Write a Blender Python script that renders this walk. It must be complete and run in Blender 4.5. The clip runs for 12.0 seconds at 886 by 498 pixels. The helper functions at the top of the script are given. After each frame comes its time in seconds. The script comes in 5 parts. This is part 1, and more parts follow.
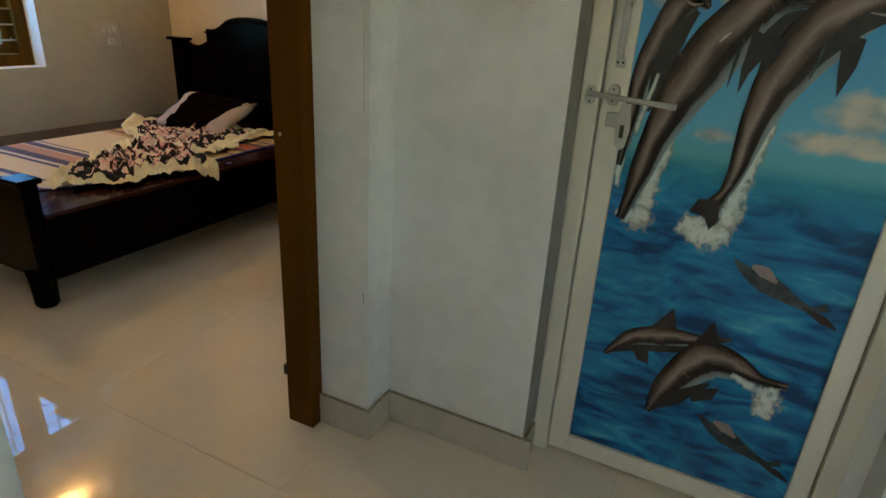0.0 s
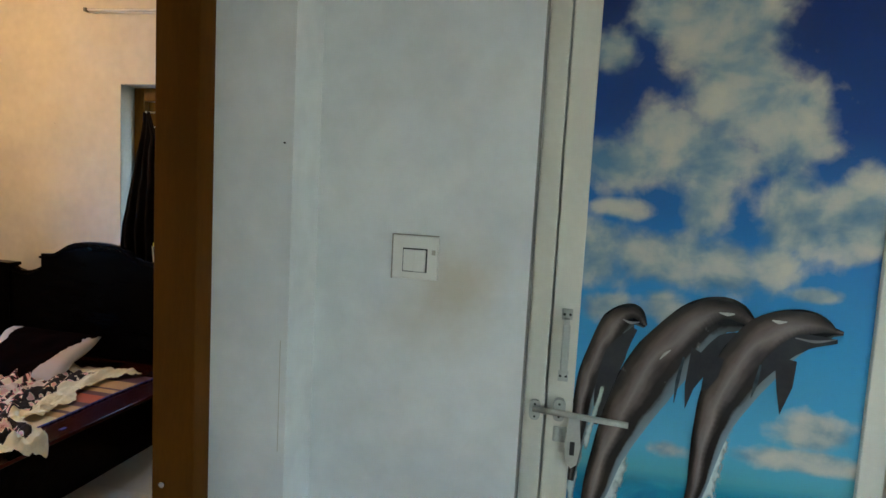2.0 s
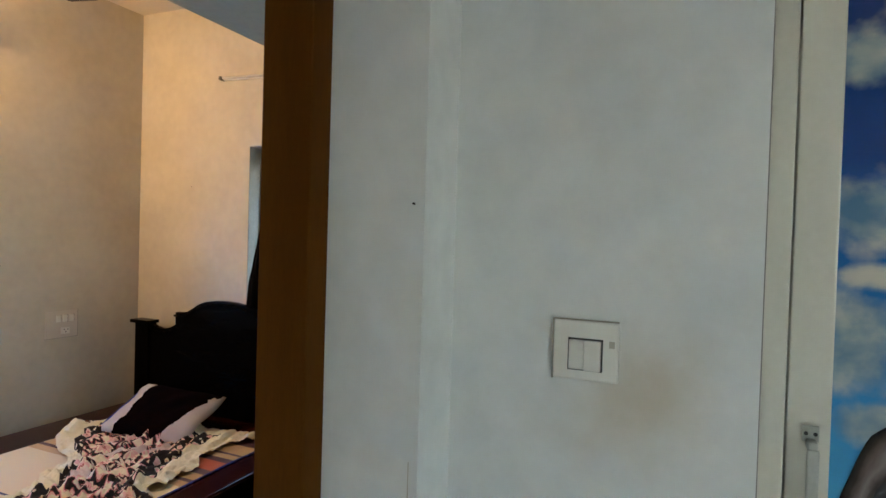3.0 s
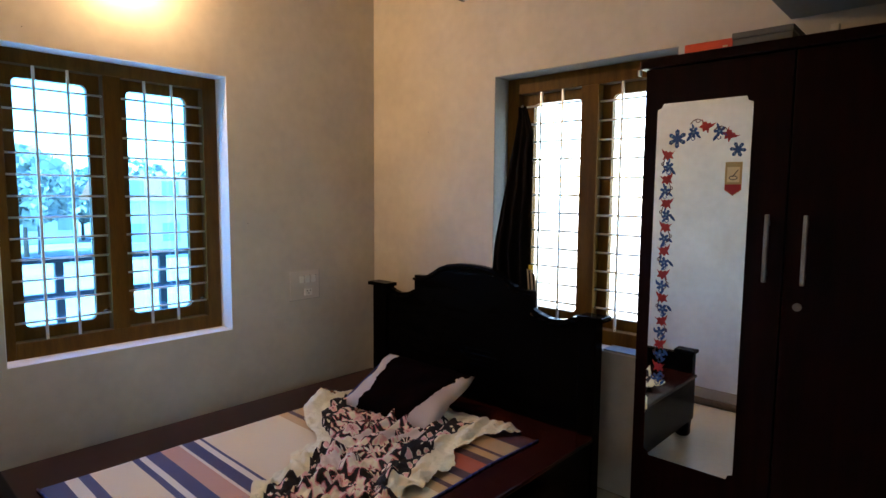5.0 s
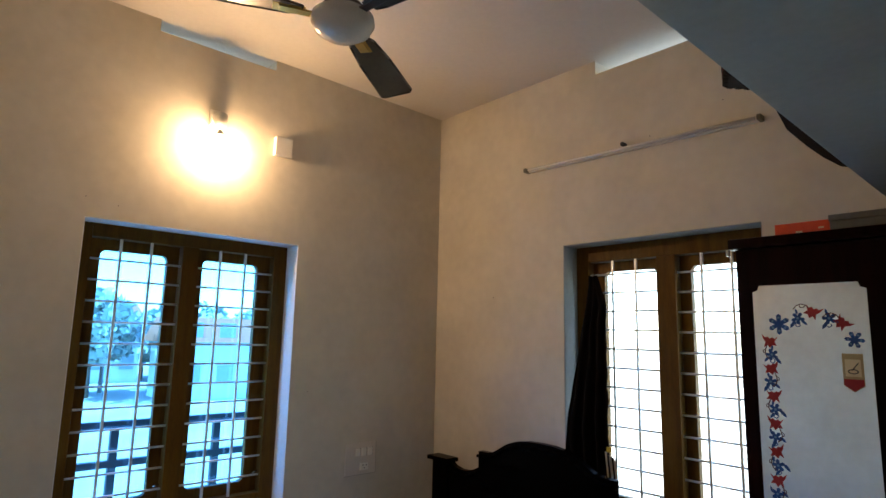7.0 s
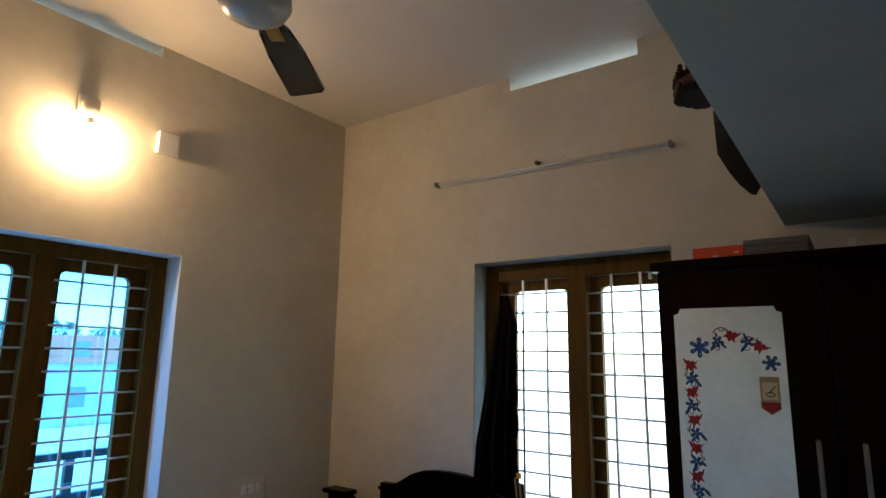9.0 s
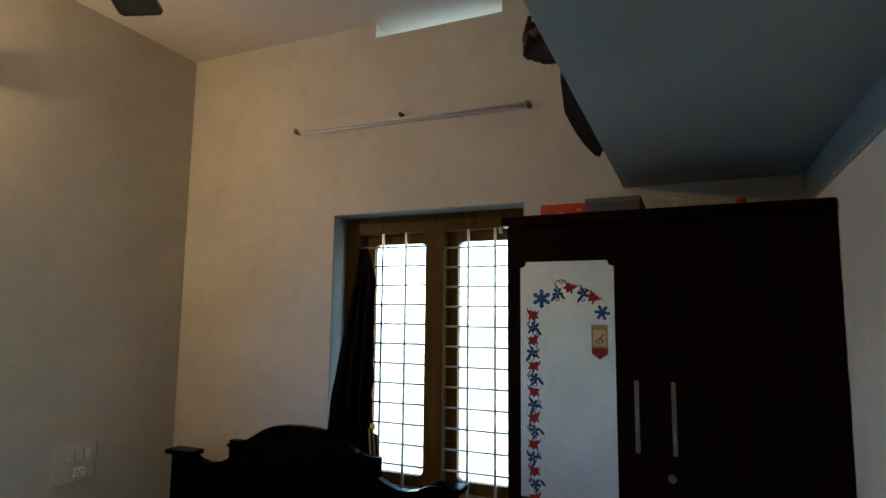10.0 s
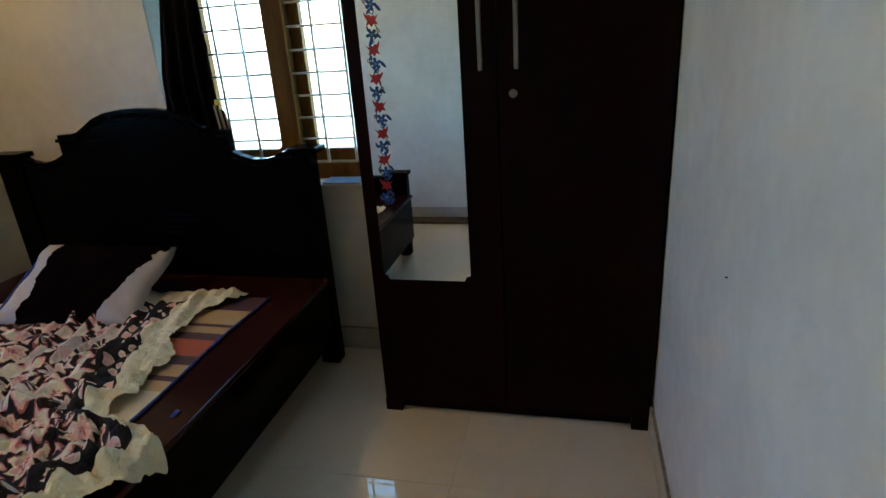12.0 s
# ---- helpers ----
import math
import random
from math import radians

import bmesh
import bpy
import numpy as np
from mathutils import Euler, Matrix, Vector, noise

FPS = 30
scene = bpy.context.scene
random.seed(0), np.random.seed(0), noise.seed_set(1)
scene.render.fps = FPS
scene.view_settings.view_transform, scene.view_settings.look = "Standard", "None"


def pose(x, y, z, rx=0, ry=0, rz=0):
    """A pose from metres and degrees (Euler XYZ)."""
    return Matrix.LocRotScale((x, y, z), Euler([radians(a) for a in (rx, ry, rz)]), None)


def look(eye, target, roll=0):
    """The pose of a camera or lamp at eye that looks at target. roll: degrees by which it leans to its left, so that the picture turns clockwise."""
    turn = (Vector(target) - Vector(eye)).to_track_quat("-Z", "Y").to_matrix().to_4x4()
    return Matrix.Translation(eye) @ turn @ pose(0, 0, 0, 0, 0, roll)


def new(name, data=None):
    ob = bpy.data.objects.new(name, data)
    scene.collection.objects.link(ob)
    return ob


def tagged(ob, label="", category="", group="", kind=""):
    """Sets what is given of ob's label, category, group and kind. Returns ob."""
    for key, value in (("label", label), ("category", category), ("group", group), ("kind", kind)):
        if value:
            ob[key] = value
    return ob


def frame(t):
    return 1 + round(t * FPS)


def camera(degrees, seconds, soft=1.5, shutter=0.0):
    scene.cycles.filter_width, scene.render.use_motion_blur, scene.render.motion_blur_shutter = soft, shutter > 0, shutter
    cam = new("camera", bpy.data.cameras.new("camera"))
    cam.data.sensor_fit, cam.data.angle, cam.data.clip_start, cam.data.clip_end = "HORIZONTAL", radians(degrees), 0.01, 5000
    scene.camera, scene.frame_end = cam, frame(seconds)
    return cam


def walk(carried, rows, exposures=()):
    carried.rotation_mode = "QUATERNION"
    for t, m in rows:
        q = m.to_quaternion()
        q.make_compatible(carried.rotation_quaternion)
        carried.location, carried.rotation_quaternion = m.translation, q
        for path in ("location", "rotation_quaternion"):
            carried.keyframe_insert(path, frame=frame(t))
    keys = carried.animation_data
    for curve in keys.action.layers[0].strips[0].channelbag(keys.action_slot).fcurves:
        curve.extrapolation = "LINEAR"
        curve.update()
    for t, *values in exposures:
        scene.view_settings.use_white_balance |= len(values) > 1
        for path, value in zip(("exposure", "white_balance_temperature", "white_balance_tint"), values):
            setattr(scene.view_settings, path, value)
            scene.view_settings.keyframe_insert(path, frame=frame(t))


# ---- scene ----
cam = camera(75.1, 12.0)
PATH = [
    (0, (-0.042, -0.003, 1.216), (-0.831, 1.672, 0.459), 3.4),
    (0.5, (-0.084, -0.046, 1.214), (-0.729, 1.739, 0.585), 4.0),
    (1, (-0.111, 0.048, 1.299), (-0.597, 1.930, 0.826), 4.1),
    (1.5, (-0.171, 0.146, 1.439), (-0.551, 2.083, 1.115), 4.0),
    (2, (-0.314, 0.172, 1.507), (-0.717, 2.123, 1.326), 3.1),
    (2.5, (-0.378, 0.308, 1.538), (-0.926, 2.230, 1.469), 2.2),
    (3, (-0.467, 0.428, 1.542), (-1.252, 2.267, 1.506), 1.7),
    (3.5, (-0.616, 0.509, 1.507), (-1.587, 2.256, 1.442), 0.9),
    (3.7, (-0.699, 0.559, 1.505), (-1.749, 2.259, 1.419), 0.7),
    (5.5, (-1.232, 0.894, 1.471), (-2.644, 2.299, 1.296), 0.3),
    (6, (-1.246, 0.891, 1.509), (-2.716, 2.244, 1.427), 0.3),
    (6.5, (-1.258, 0.874, 1.550), (-2.743, 2.211, 1.639), 0.7),
    (7, (-1.285, 0.870, 1.607), (-2.748, 2.200, 1.911), 1.3),
    (7.2, (-1.314, 0.877, 1.611), (-2.761, 2.203, 1.997), 1.5),
    (9, (-1.486, 0.912, 1.631), (-2.646, 2.499, 1.998), 0.9),
    (9.5, (-1.476, 0.952, 1.624), (-2.421, 2.695, 1.889), 0.6),
    (10, (-1.453, 0.979, 1.612), (-2.243, 2.801, 1.842), 0.6),
    (10.5, (-1.396, 1.020, 1.600), (-1.991, 2.925, 1.731), -0.8),
    (11, (-1.353, 1.049, 1.577), (-1.822, 2.994, 1.591), -1.7),
    (11.2, (-1.363, 1.044, 1.552), (-1.804, 2.993, 1.484), -1.8),
    (11.5, (-1.349, 1.089, 1.470), (-1.817, 3.009, 1.162), -3.6),
    (12, (-1.345, 1.125, 1.330), (-1.791, 2.942, 0.622), -3.9),
]
walk(cam, [(t, look(eye, target, roll)) for t, eye, target, roll in PATH],
     exposures=[(0.0, 4.05, 9300, 3), (0.5, 4.38, 8500, 2), (1.5, 4.62, 6900, 2), (2.5, 4.55, 6600, 5), (3.5, 4.52, 7050, 8), (3.9, 4.43, 6950, 9), (5.3, 3.95, 6450, 10), (6.5, 3.65, 6200, 8), (9.0, 3.22, 5950, 2), (10.0, 3.35, 5900, -2), (10.5, 3.65, 6000, -2), (11.0, 3.7, 6000, -4), (12.0, 3.85, 5950, -9)])

# ---- light ----
world = bpy.data.worlds.new("sky")
scene.world = world
world.use_nodes = True
wn = world.node_tree.nodes
sky = wn.new("ShaderNodeTexSky")
sky.sky_type, sky.sun_disc = "NISHITA", False
sky.sun_elevation, sky.sun_rotation = radians(52), radians(180)
sky.air_density, sky.dust_density = 1.0, 0.7
wn["Background"].inputs["Strength"].default_value = 0.15
world.node_tree.links.new(sky.outputs[0], wn["Background"].inputs["Color"])
sun = new("sun", bpy.data.lights.new("sun", "SUN"))
sun.data.energy, sun.data.angle, sun.data.color = 3.0, radians(0.6), (1.0, 0.95, 0.88)
sun.matrix_world = look((0.5, -12, 15), (0, 0, 0))
BULB_STRENGTH = 47.0


# ---- materials ----
def mat(name, c1, c2=None, rough=0.6, metal=0.0, scale=6.0, fine=90.0, bump=0.1, stretch=(1, 1, 1), coat=0.0, spec=0.5):
    """Two colours mixed by noise at two scales, with a fine relief."""
    m = bpy.data.materials.new(name)
    m.use_nodes = True
    nt = m.node_tree
    b = nt.nodes["Principled BSDF"]
    c2 = c2 or tuple(v * 0.88 for v in c1)
    co = nt.nodes.new("ShaderNodeTexCoord")
    mp = nt.nodes.new("ShaderNodeMapping")
    mp.inputs["Scale"].default_value = stretch
    nt.links.new(co.outputs["Object"], mp.inputs["Vector"])
    n1, n2 = nt.nodes.new("ShaderNodeTexNoise"), nt.nodes.new("ShaderNodeTexNoise")
    n1.inputs["Scale"].default_value, n2.inputs["Scale"].default_value = scale, fine
    n1.inputs["Detail"].default_value, n2.inputs["Detail"].default_value = 5, 3
    mx = nt.nodes.new("ShaderNodeMath")
    mx.operation = "MULTIPLY_ADD"
    mx.inputs[1].default_value, mx.inputs[2].default_value = 0.35, 0
    nt.links.new(n2.outputs["Fac"], mx.inputs[0])
    ad = nt.nodes.new("ShaderNodeMath")
    ad.operation = "MULTIPLY_ADD"
    ad.inputs[1].default_value = 0.65
    nt.links.new(n1.outputs["Fac"], ad.inputs[0])
    nt.links.new(mx.outputs[0], ad.inputs[2])
    rp = nt.nodes.new("ShaderNodeValToRGB")
    rp.color_ramp.elements[0].position, rp.color_ramp.elements[1].position = 0.36, 0.64
    rp.color_ramp.elements[0].color, rp.color_ramp.elements[1].color = (*c1, 1), (*c2, 1)
    nt.links.new(ad.outputs[0], rp.inputs["Fac"])
    nt.links.new(rp.outputs["Color"], b.inputs["Base Color"])
    for n in (n1, n2):
        nt.links.new(mp.outputs["Vector"], n.inputs["Vector"])
    b.inputs["Roughness"].default_value, b.inputs["Metallic"].default_value = rough, metal
    b.inputs["Coat Weight"].default_value, b.inputs["Coat Roughness"].default_value = coat, 0.08
    b.inputs["Specular IOR Level"].default_value = spec
    if bump:
        bp = nt.nodes.new("ShaderNodeBump")
        bp.inputs["Strength"].default_value, bp.inputs["Distance"].default_value = bump, 0.004
        nt.links.new(ad.outputs[0], bp.inputs["Height"])
        nt.links.new(bp.outputs["Normal"], b.inputs["Normal"])
    return m


def node(m, kind, **inputs):
    n = m.node_tree.nodes.new(kind)
    for k, v in inputs.items():
        n.inputs[k].default_value = v
    return n


PLASTER = mat("bedroom_plaster", (0.625, 0.583, 0.49), (0.535, 0.498, 0.418), 0.8, scale=3.2, fine=20, bump=0.28)
HALLWALL = mat("hall_plaster", (0.75, 0.765, 0.752), (0.62, 0.635, 0.625), 0.6, scale=2.6, fine=18, bump=0.25)


def smudge(m, centre, radius, colour):
    """A hand-worn brownish smudge in a wall paint, with ragged edges."""
    nt = m.node_tree
    co, mp, gr = node(m, "ShaderNodeTexCoord"), node(m, "ShaderNodeMapping"), node(m, "ShaderNodeTexNoise", Scale=9.0, Detail=5.0)
    ds = nt.nodes.new("ShaderNodeVectorMath")
    ds.operation = "DISTANCE"
    ds.inputs[1].default_value = centre
    nt.links.new(co.outputs["Object"], ds.inputs[0])
    nt.links.new(co.outputs["Object"], gr.inputs["Vector"])
    mr = node(m, "ShaderNodeMapRange", **{"From Min": radius, "From Max": radius * 0.1, "To Max": 1.0})
    nt.links.new(ds.outputs["Value"], mr.inputs["Value"])
    mu = nt.nodes.new("ShaderNodeMath")
    mu.operation = "MULTIPLY"
    nt.links.new(mr.outputs[0], mu.inputs[0])
    nt.links.new(gr.outputs["Fac"], mu.inputs[1])
    mx = node(m, "ShaderNodeMixRGB", Color2=(*colour, 1))
    b = nt.nodes["Principled BSDF"]
    old = b.inputs["Base Color"].links[0].from_socket
    nt.links.new(mu.outputs[0], mx.inputs["Fac"])
    nt.links.new(old, mx.inputs["Color1"])
    nt.links.new(mx.outputs[0], b.inputs["Base Color"])


smudge(HALLWALL, (-0.545, 1.31, 1.29), 0.14, (0.56, 0.47, 0.33))
smudge(HALLWALL, (-0.50, 1.31, 1.36), 0.10, (0.56, 0.48, 0.35))
CEILING = mat("ceiling_plaster", (0.74, 0.70, 0.64), (0.68, 0.64, 0.58), 0.85, scale=1.2, fine=40, bump=0.15)
LOFTMAT = mat("loft_distemper", (0.39, 0.455, 0.46), (0.33, 0.39, 0.395), 0.85, scale=2, fine=50, bump=0.2)
WHITEEDGE = mat("white_reveal", (0.80, 0.80, 0.79), (0.74, 0.74, 0.73), 0.6, scale=4, fine=60, bump=0.15)
REVEALSHADE = mat("shaded_grey_reveal", (0.34, 0.35, 0.33), (0.28, 0.29, 0.275), 0.8, scale=4, fine=50, bump=0.2)
TILE = mat("vitrified_tile", (0.76, 0.68, 0.545), (0.70, 0.625, 0.495), 0.008, scale=3, fine=30, bump=0.0, spec=0.9)
GROUT = mat("grout", (0.52, 0.45, 0.36), None, 0.9)
DARKGROUT = mat("dirty_joint", (0.20, 0.17, 0.12), (0.36, 0.32, 0.25), 0.9, scale=30, fine=120)
GRIMESHADE = mat("grey_brown_grime_and_shade", (0.26, 0.235, 0.19), (0.42, 0.39, 0.33), 0.9, scale=40, fine=150, bump=0)
CEMENT = mat("bare_cement", (0.27, 0.26, 0.24), (0.21, 0.20, 0.185), 0.9, scale=12, fine=90, bump=0.3)
SKIRT = mat("skirting_tile", (0.52, 0.48, 0.40), (0.45, 0.41, 0.34), 0.25, scale=8, fine=50, bump=0.02)
FRAMEWOOD = mat("polished_frame_wood", (0.135, 0.064, 0.008), (0.075, 0.034, 0.004), 0.45, scale=5, fine=50, bump=0.05, stretch=(6, 6, 0.6), spec=0.1)
JAMBWOOD = mat("brown_painted_jamb", (0.105, 0.036, 0.003), (0.08, 0.027, 0.002), 0.55, scale=3, fine=60, bump=0.08, stretch=(4, 4, 0.5), spec=0.07)
BEDWOOD = mat("black_lacquered_wood", (0.0022, 0.0018, 0.0017), (0.0012, 0.001, 0.001), 0.2, scale=4, fine=60, bump=0.03, stretch=(1, 5, 5), spec=0.03)
REDWOOD = mat("dark_red_board", (0.038, 0.008, 0.005), (0.022, 0.005, 0.0035), 0.16, scale=4, fine=50, bump=0.03, stretch=(5, 1, 5), spec=0.25)
WARDWOOD = mat("mahogany_laminate", (0.0105, 0.0014, 0.0012), (0.003, 0.0006, 0.0006), 0.35, scale=5, fine=70, bump=0.03, stretch=(7, 7, 0.5), spec=0.06)
STEEL = mat("brushed_steel", (0.45, 0.44, 0.42), (0.36, 0.35, 0.34), 0.25, 1.0, scale=10, fine=200, bump=0.03)
HANDLESTEEL = mat("dull_steel", (0.30, 0.29, 0.27), (0.22, 0.21, 0.19), 0.3, 1.0, scale=10, fine=200, bump=0.03)
ALUM = mat("dull_aluminium", (0.50, 0.50, 0.46), (0.42, 0.42, 0.38), 0.5, 0.35, scale=20, fine=160, bump=0.05)
BARPAINT = mat("silver_painted_bar", (0.82, 0.84, 0.86), (0.72, 0.74, 0.76), 0.35, 0.5, scale=20, fine=120, bump=0.05)
PVC = mat("cream_pvc", (0.72, 0.69, 0.60), (0.67, 0.64, 0.55), 0.35, scale=5, fine=80, bump=0.03)
PLASTIC = mat("white_plastic", (0.78, 0.76, 0.70), (0.74, 0.72, 0.66), 0.3, scale=8, fine=80, bump=0.0)
DARKSLOT = mat("dark_slot", (0.02, 0.02, 0.02), None, 0.7)
BLADEPAINT = mat("worn_brown_enamel", (0.085, 0.078, 0.055), (0.055, 0.048, 0.034), 0.35, 0.1, scale=9, fine=80, bump=0.02)
FANPAINT = mat("dark_brown_enamel", (0.055, 0.045, 0.035), (0.04, 0.032, 0.025), 0.3, 0.2, scale=6, fine=80, bump=0.02)
FANHUB = mat("ivory_enamel", (0.55, 0.52, 0.44), (0.5, 0.47, 0.4), 0.25, scale=6, fine=80, bump=0.01)
GOLD = mat("gold_trim", (0.6, 0.4, 0.1), None, 0.3, 0.9)
BLACKCLOTH = mat("black_cloth", (0.0035, 0.003, 0.003), (0.006, 0.004, 0.004), 0.95, scale=20, fine=300, bump=0.3, spec=0.1)
DARKREED = mat("dark_reed", (0.022, 0.012, 0.008), (0.012, 0.006, 0.004), 0.7, scale=15, fine=120, bump=0.2, spec=0.12)
PINKREED = mat("faded_pink_reed", (0.20, 0.09, 0.075), (0.09, 0.04, 0.035), 0.7, scale=25, fine=140, bump=0.2, spec=0.12)
WHITECLOTH = mat("white_cotton", (0.72, 0.68, 0.62), (0.60, 0.55, 0.48), 0.9, scale=12, fine=300, bump=0.3)
BLUEPLASTIC = mat("blue_binding", (0.015, 0.04, 0.26), None, 0.5)
ORANGEBOX = mat("orange_red_carton", (0.75, 0.08, 0.02), (0.65, 0.06, 0.02), 0.4, scale=9, fine=60, bump=0.02)
GREYBOX = mat("grey_green_carton", (0.16, 0.16, 0.14), (0.12, 0.12, 0.11), 0.6, scale=9, fine=60, bump=0.02)
REDPLASTIC = mat("red_plastic", (0.5, 0.02, 0.02), None, 0.3)
STICKBLUE = mat("blue_sticker", (0.008, 0.07, 0.27), None, 0.5, bump=0)
STICKLIGHT = mat("pale_blue_sticker", (0.15, 0.28, 0.46), None, 0.5, bump=0)
STICKDARK = mat("dark_sticker_line", (0.07, 0.012, 0.02), None, 0.5, bump=0)
STICKRED = mat("red_sticker", (0.33, 0.010, 0.014), None, 0.5, bump=0)
STICKGOLD = mat("gold_label", (0.45, 0.33, 0.14), None, 0.4, bump=0)
STICKPALE = mat("pale_label", (0.75, 0.62, 0.35), None, 0.4, bump=0)
BLACKSTEEL = mat("black_steel", (0.01, 0.012, 0.02), None, 0.5)
CONCRETE = mat("outdoor_render", (0.65, 0.66, 0.64), (0.55, 0.56, 0.55), 0.85, scale=1, fine=12)
GROUNDMAT = mat("bare_earth", (0.38, 0.36, 0.32), (0.26, 0.27, 0.22), 0.95, scale=0.3, fine=5)
# leaf colour is paled to stand in for haze over the distance
LEAF = mat("hazy_foliage", (0.26, 0.31, 0.26), (0.34, 0.38, 0.32), 0.6, scale=2, fine=9)
BARK = mat("bark", (0.14, 0.10, 0.07), None, 0.9, scale=5, fine=30)
ROOFTILE = mat("clay_roof", (0.30, 0.12, 0.07), None, 0.8, scale=4, fine=20)
DARKWIN = mat("far_window", (0.30, 0.34, 0.36), None, 0.2)
BROWNMAT = mat("brown_reed", (0.10, 0.07, 0.035), (0.06, 0.04, 0.02), 0.8, scale=8, fine=120)
BOOKBLUE = mat("blue_cover", (0.12, 0.22, 0.42), (0.35, 0.42, 0.5), 0.4, scale=14, fine=60, bump=0)
PAPER = mat("paper", (0.7, 0.68, 0.6), None, 0.8, bump=0)

MIRROR = bpy.data.materials.new("mirror_glass")
MIRROR.use_nodes = True
_b = MIRROR.node_tree.nodes["Principled BSDF"]
_b.inputs["Base Color"].default_value = (0.87, 0.92, 0.94, 1)
_b.inputs["Metallic"].default_value, _b.inputs["Roughness"].default_value = 1.0, 0.01



def clear_glass(name, tint):
    m = bpy.data.materials.new(name)
    m.use_nodes = True
    n = m.node_tree.nodes
    mix = n.new("ShaderNodeMixShader")
    mix.inputs[0].default_value = 0.06
    tr, gl = n.new("ShaderNodeBsdfTransparent"), n.new("ShaderNodeBsdfGlossy")
    tr.inputs["Color"].default_value = (*tint, 1)
    gl.inputs["Roughness"].default_value = 0.03
    m.node_tree.links.new(tr.outputs[0], mix.inputs[1])
    m.node_tree.links.new(gl.outputs[0], mix.inputs[2])
    m.node_tree.links.new(mix.outputs[0], n["Material Output"].inputs["Surface"])
    return m


# the blue tint stands in for blue skylight at the west window
BLUEGLASS = clear_glass("blue_tinted_glass", (0.40, 0.72, 1.0))
GLASS = clear_glass("window_glass", (0.96, 0.97, 0.95))
BULB = bpy.data.materials.new("lit_bulb")
BULB.use_nodes = True
_b = BULB.node_tree.nodes["Principled BSDF"]
_b.inputs["Base Color"].default_value = (0.9, 0.85, 0.75, 1)
_b.inputs["Emission Color"].default_value = (1.0, 0.60, 0.30, 1)
_b.inputs["Emission Strength"].default_value = BULB_STRENGTH


# ---- mesh helpers ----
def box(bm, x0, x1, y0, y1, z0, z1, bevel=0.0):
    vs = [bm.verts.new((x, y, z)) for x in (x0, x1) for y in (y0, y1) for z in (z0, z1)]
    fs = [bm.faces.new([vs[i] for i in f]) for f in ((0, 1, 3, 2), (4, 6, 7, 5), (0, 4, 5, 1), (2, 3, 7, 6), (0, 2, 6, 4), (1, 5, 7, 3))]
    if bevel:
        es = list({e for f in fs for e in f.edges})
        bmesh.ops.bevel(bm, geom=es, offset=bevel, segments=2, affect="EDGES", profile=0.6)
    return bm


def boxes(*rows, bevel=0.0):
    bm = bmesh.new()
    for r in rows:
        box(bm, *r, bevel=bevel)
    return bm


def rod(bm, a, b, r0, r1=None, seg=10):
    """A round rod from a to b."""
    r1 = r0 if r1 is None else r1
    a, b = Vector(a), Vector(b)
    q = (b - a).to_track_quat("Z", "Y").to_matrix()
    rings = []
    for p, r in ((a, r0), (b, r1)):
        rings.append([bm.verts.new(p + q @ Vector((r * math.cos(2 * math.pi * i / seg), r * math.sin(2 * math.pi * i / seg), 0))) for i in range(seg)])
    for i in range(seg):
        j = (i + 1) % seg
        f = bm.faces.new((rings[0][i], rings[0][j], rings[1][j], rings[1][i]))
        f.smooth = True
    bm.faces.new(rings[0][::-1])
    bm.faces.new(rings[1])
    return bm


def lathe(bm, prof, centre, seg=32):
    """Turns a profile of (radius, height) about the z axis."""
    cx, cy, cz = centre
    rings = [[bm.verts.new((cx + r * math.cos(2 * math.pi * i / seg), cy + r * math.sin(2 * math.pi * i / seg), cz + h)) for i in range(seg)] for r, h in prof]
    for a, b in zip(rings, rings[1:]):
        for i in range(seg):
            j = (i + 1) % seg
            bm.faces.new((a[i], a[j], b[j], b[i])).smooth = True
    bm.faces.new(rings[0][::-1])
    bm.faces.new(rings[-1])
    return bm


def prism(bm, pts, to3, d):
    """Extrudes the polygon pts by the vector d; to3 lays a 2D point into space."""
    d = Vector(d)
    a = [bm.verts.new(to3(*p)) for p in pts]
    b = [bm.verts.new(v.co + d) for v in a]
    bm.faces.new(a)
    bm.faces.new(b[::-1])
    for i in range(len(a)):
        j = (i + 1) % len(a)
        bm.faces.new((a[i], b[i], b[j], a[j]))
    bmesh.ops.recalc_face_normals(bm, faces=bm.faces)
    return bm


def part(name, bm, material, parent=None, label=""):
    """Links a bmesh as one mesh object, under parent if there is one."""
    me = bpy.data.meshes.new(name)
    bmesh.ops.recalc_face_normals(bm, faces=bm.faces)
    bm.to_mesh(me)
    bm.free()
    me.materials.append(material)
    ob = new(name, me)
    if parent:
        ob.parent = parent
    if label:
        ob["label"] = label
    return ob


def thing(name, label, category, group="", kind=""):
    return tagged(new(name), label, category, group, kind)


def solid(name, bm, material, label, category, kind="", group=""):
    return tagged(part(name, bm, material), label, category, group, kind)


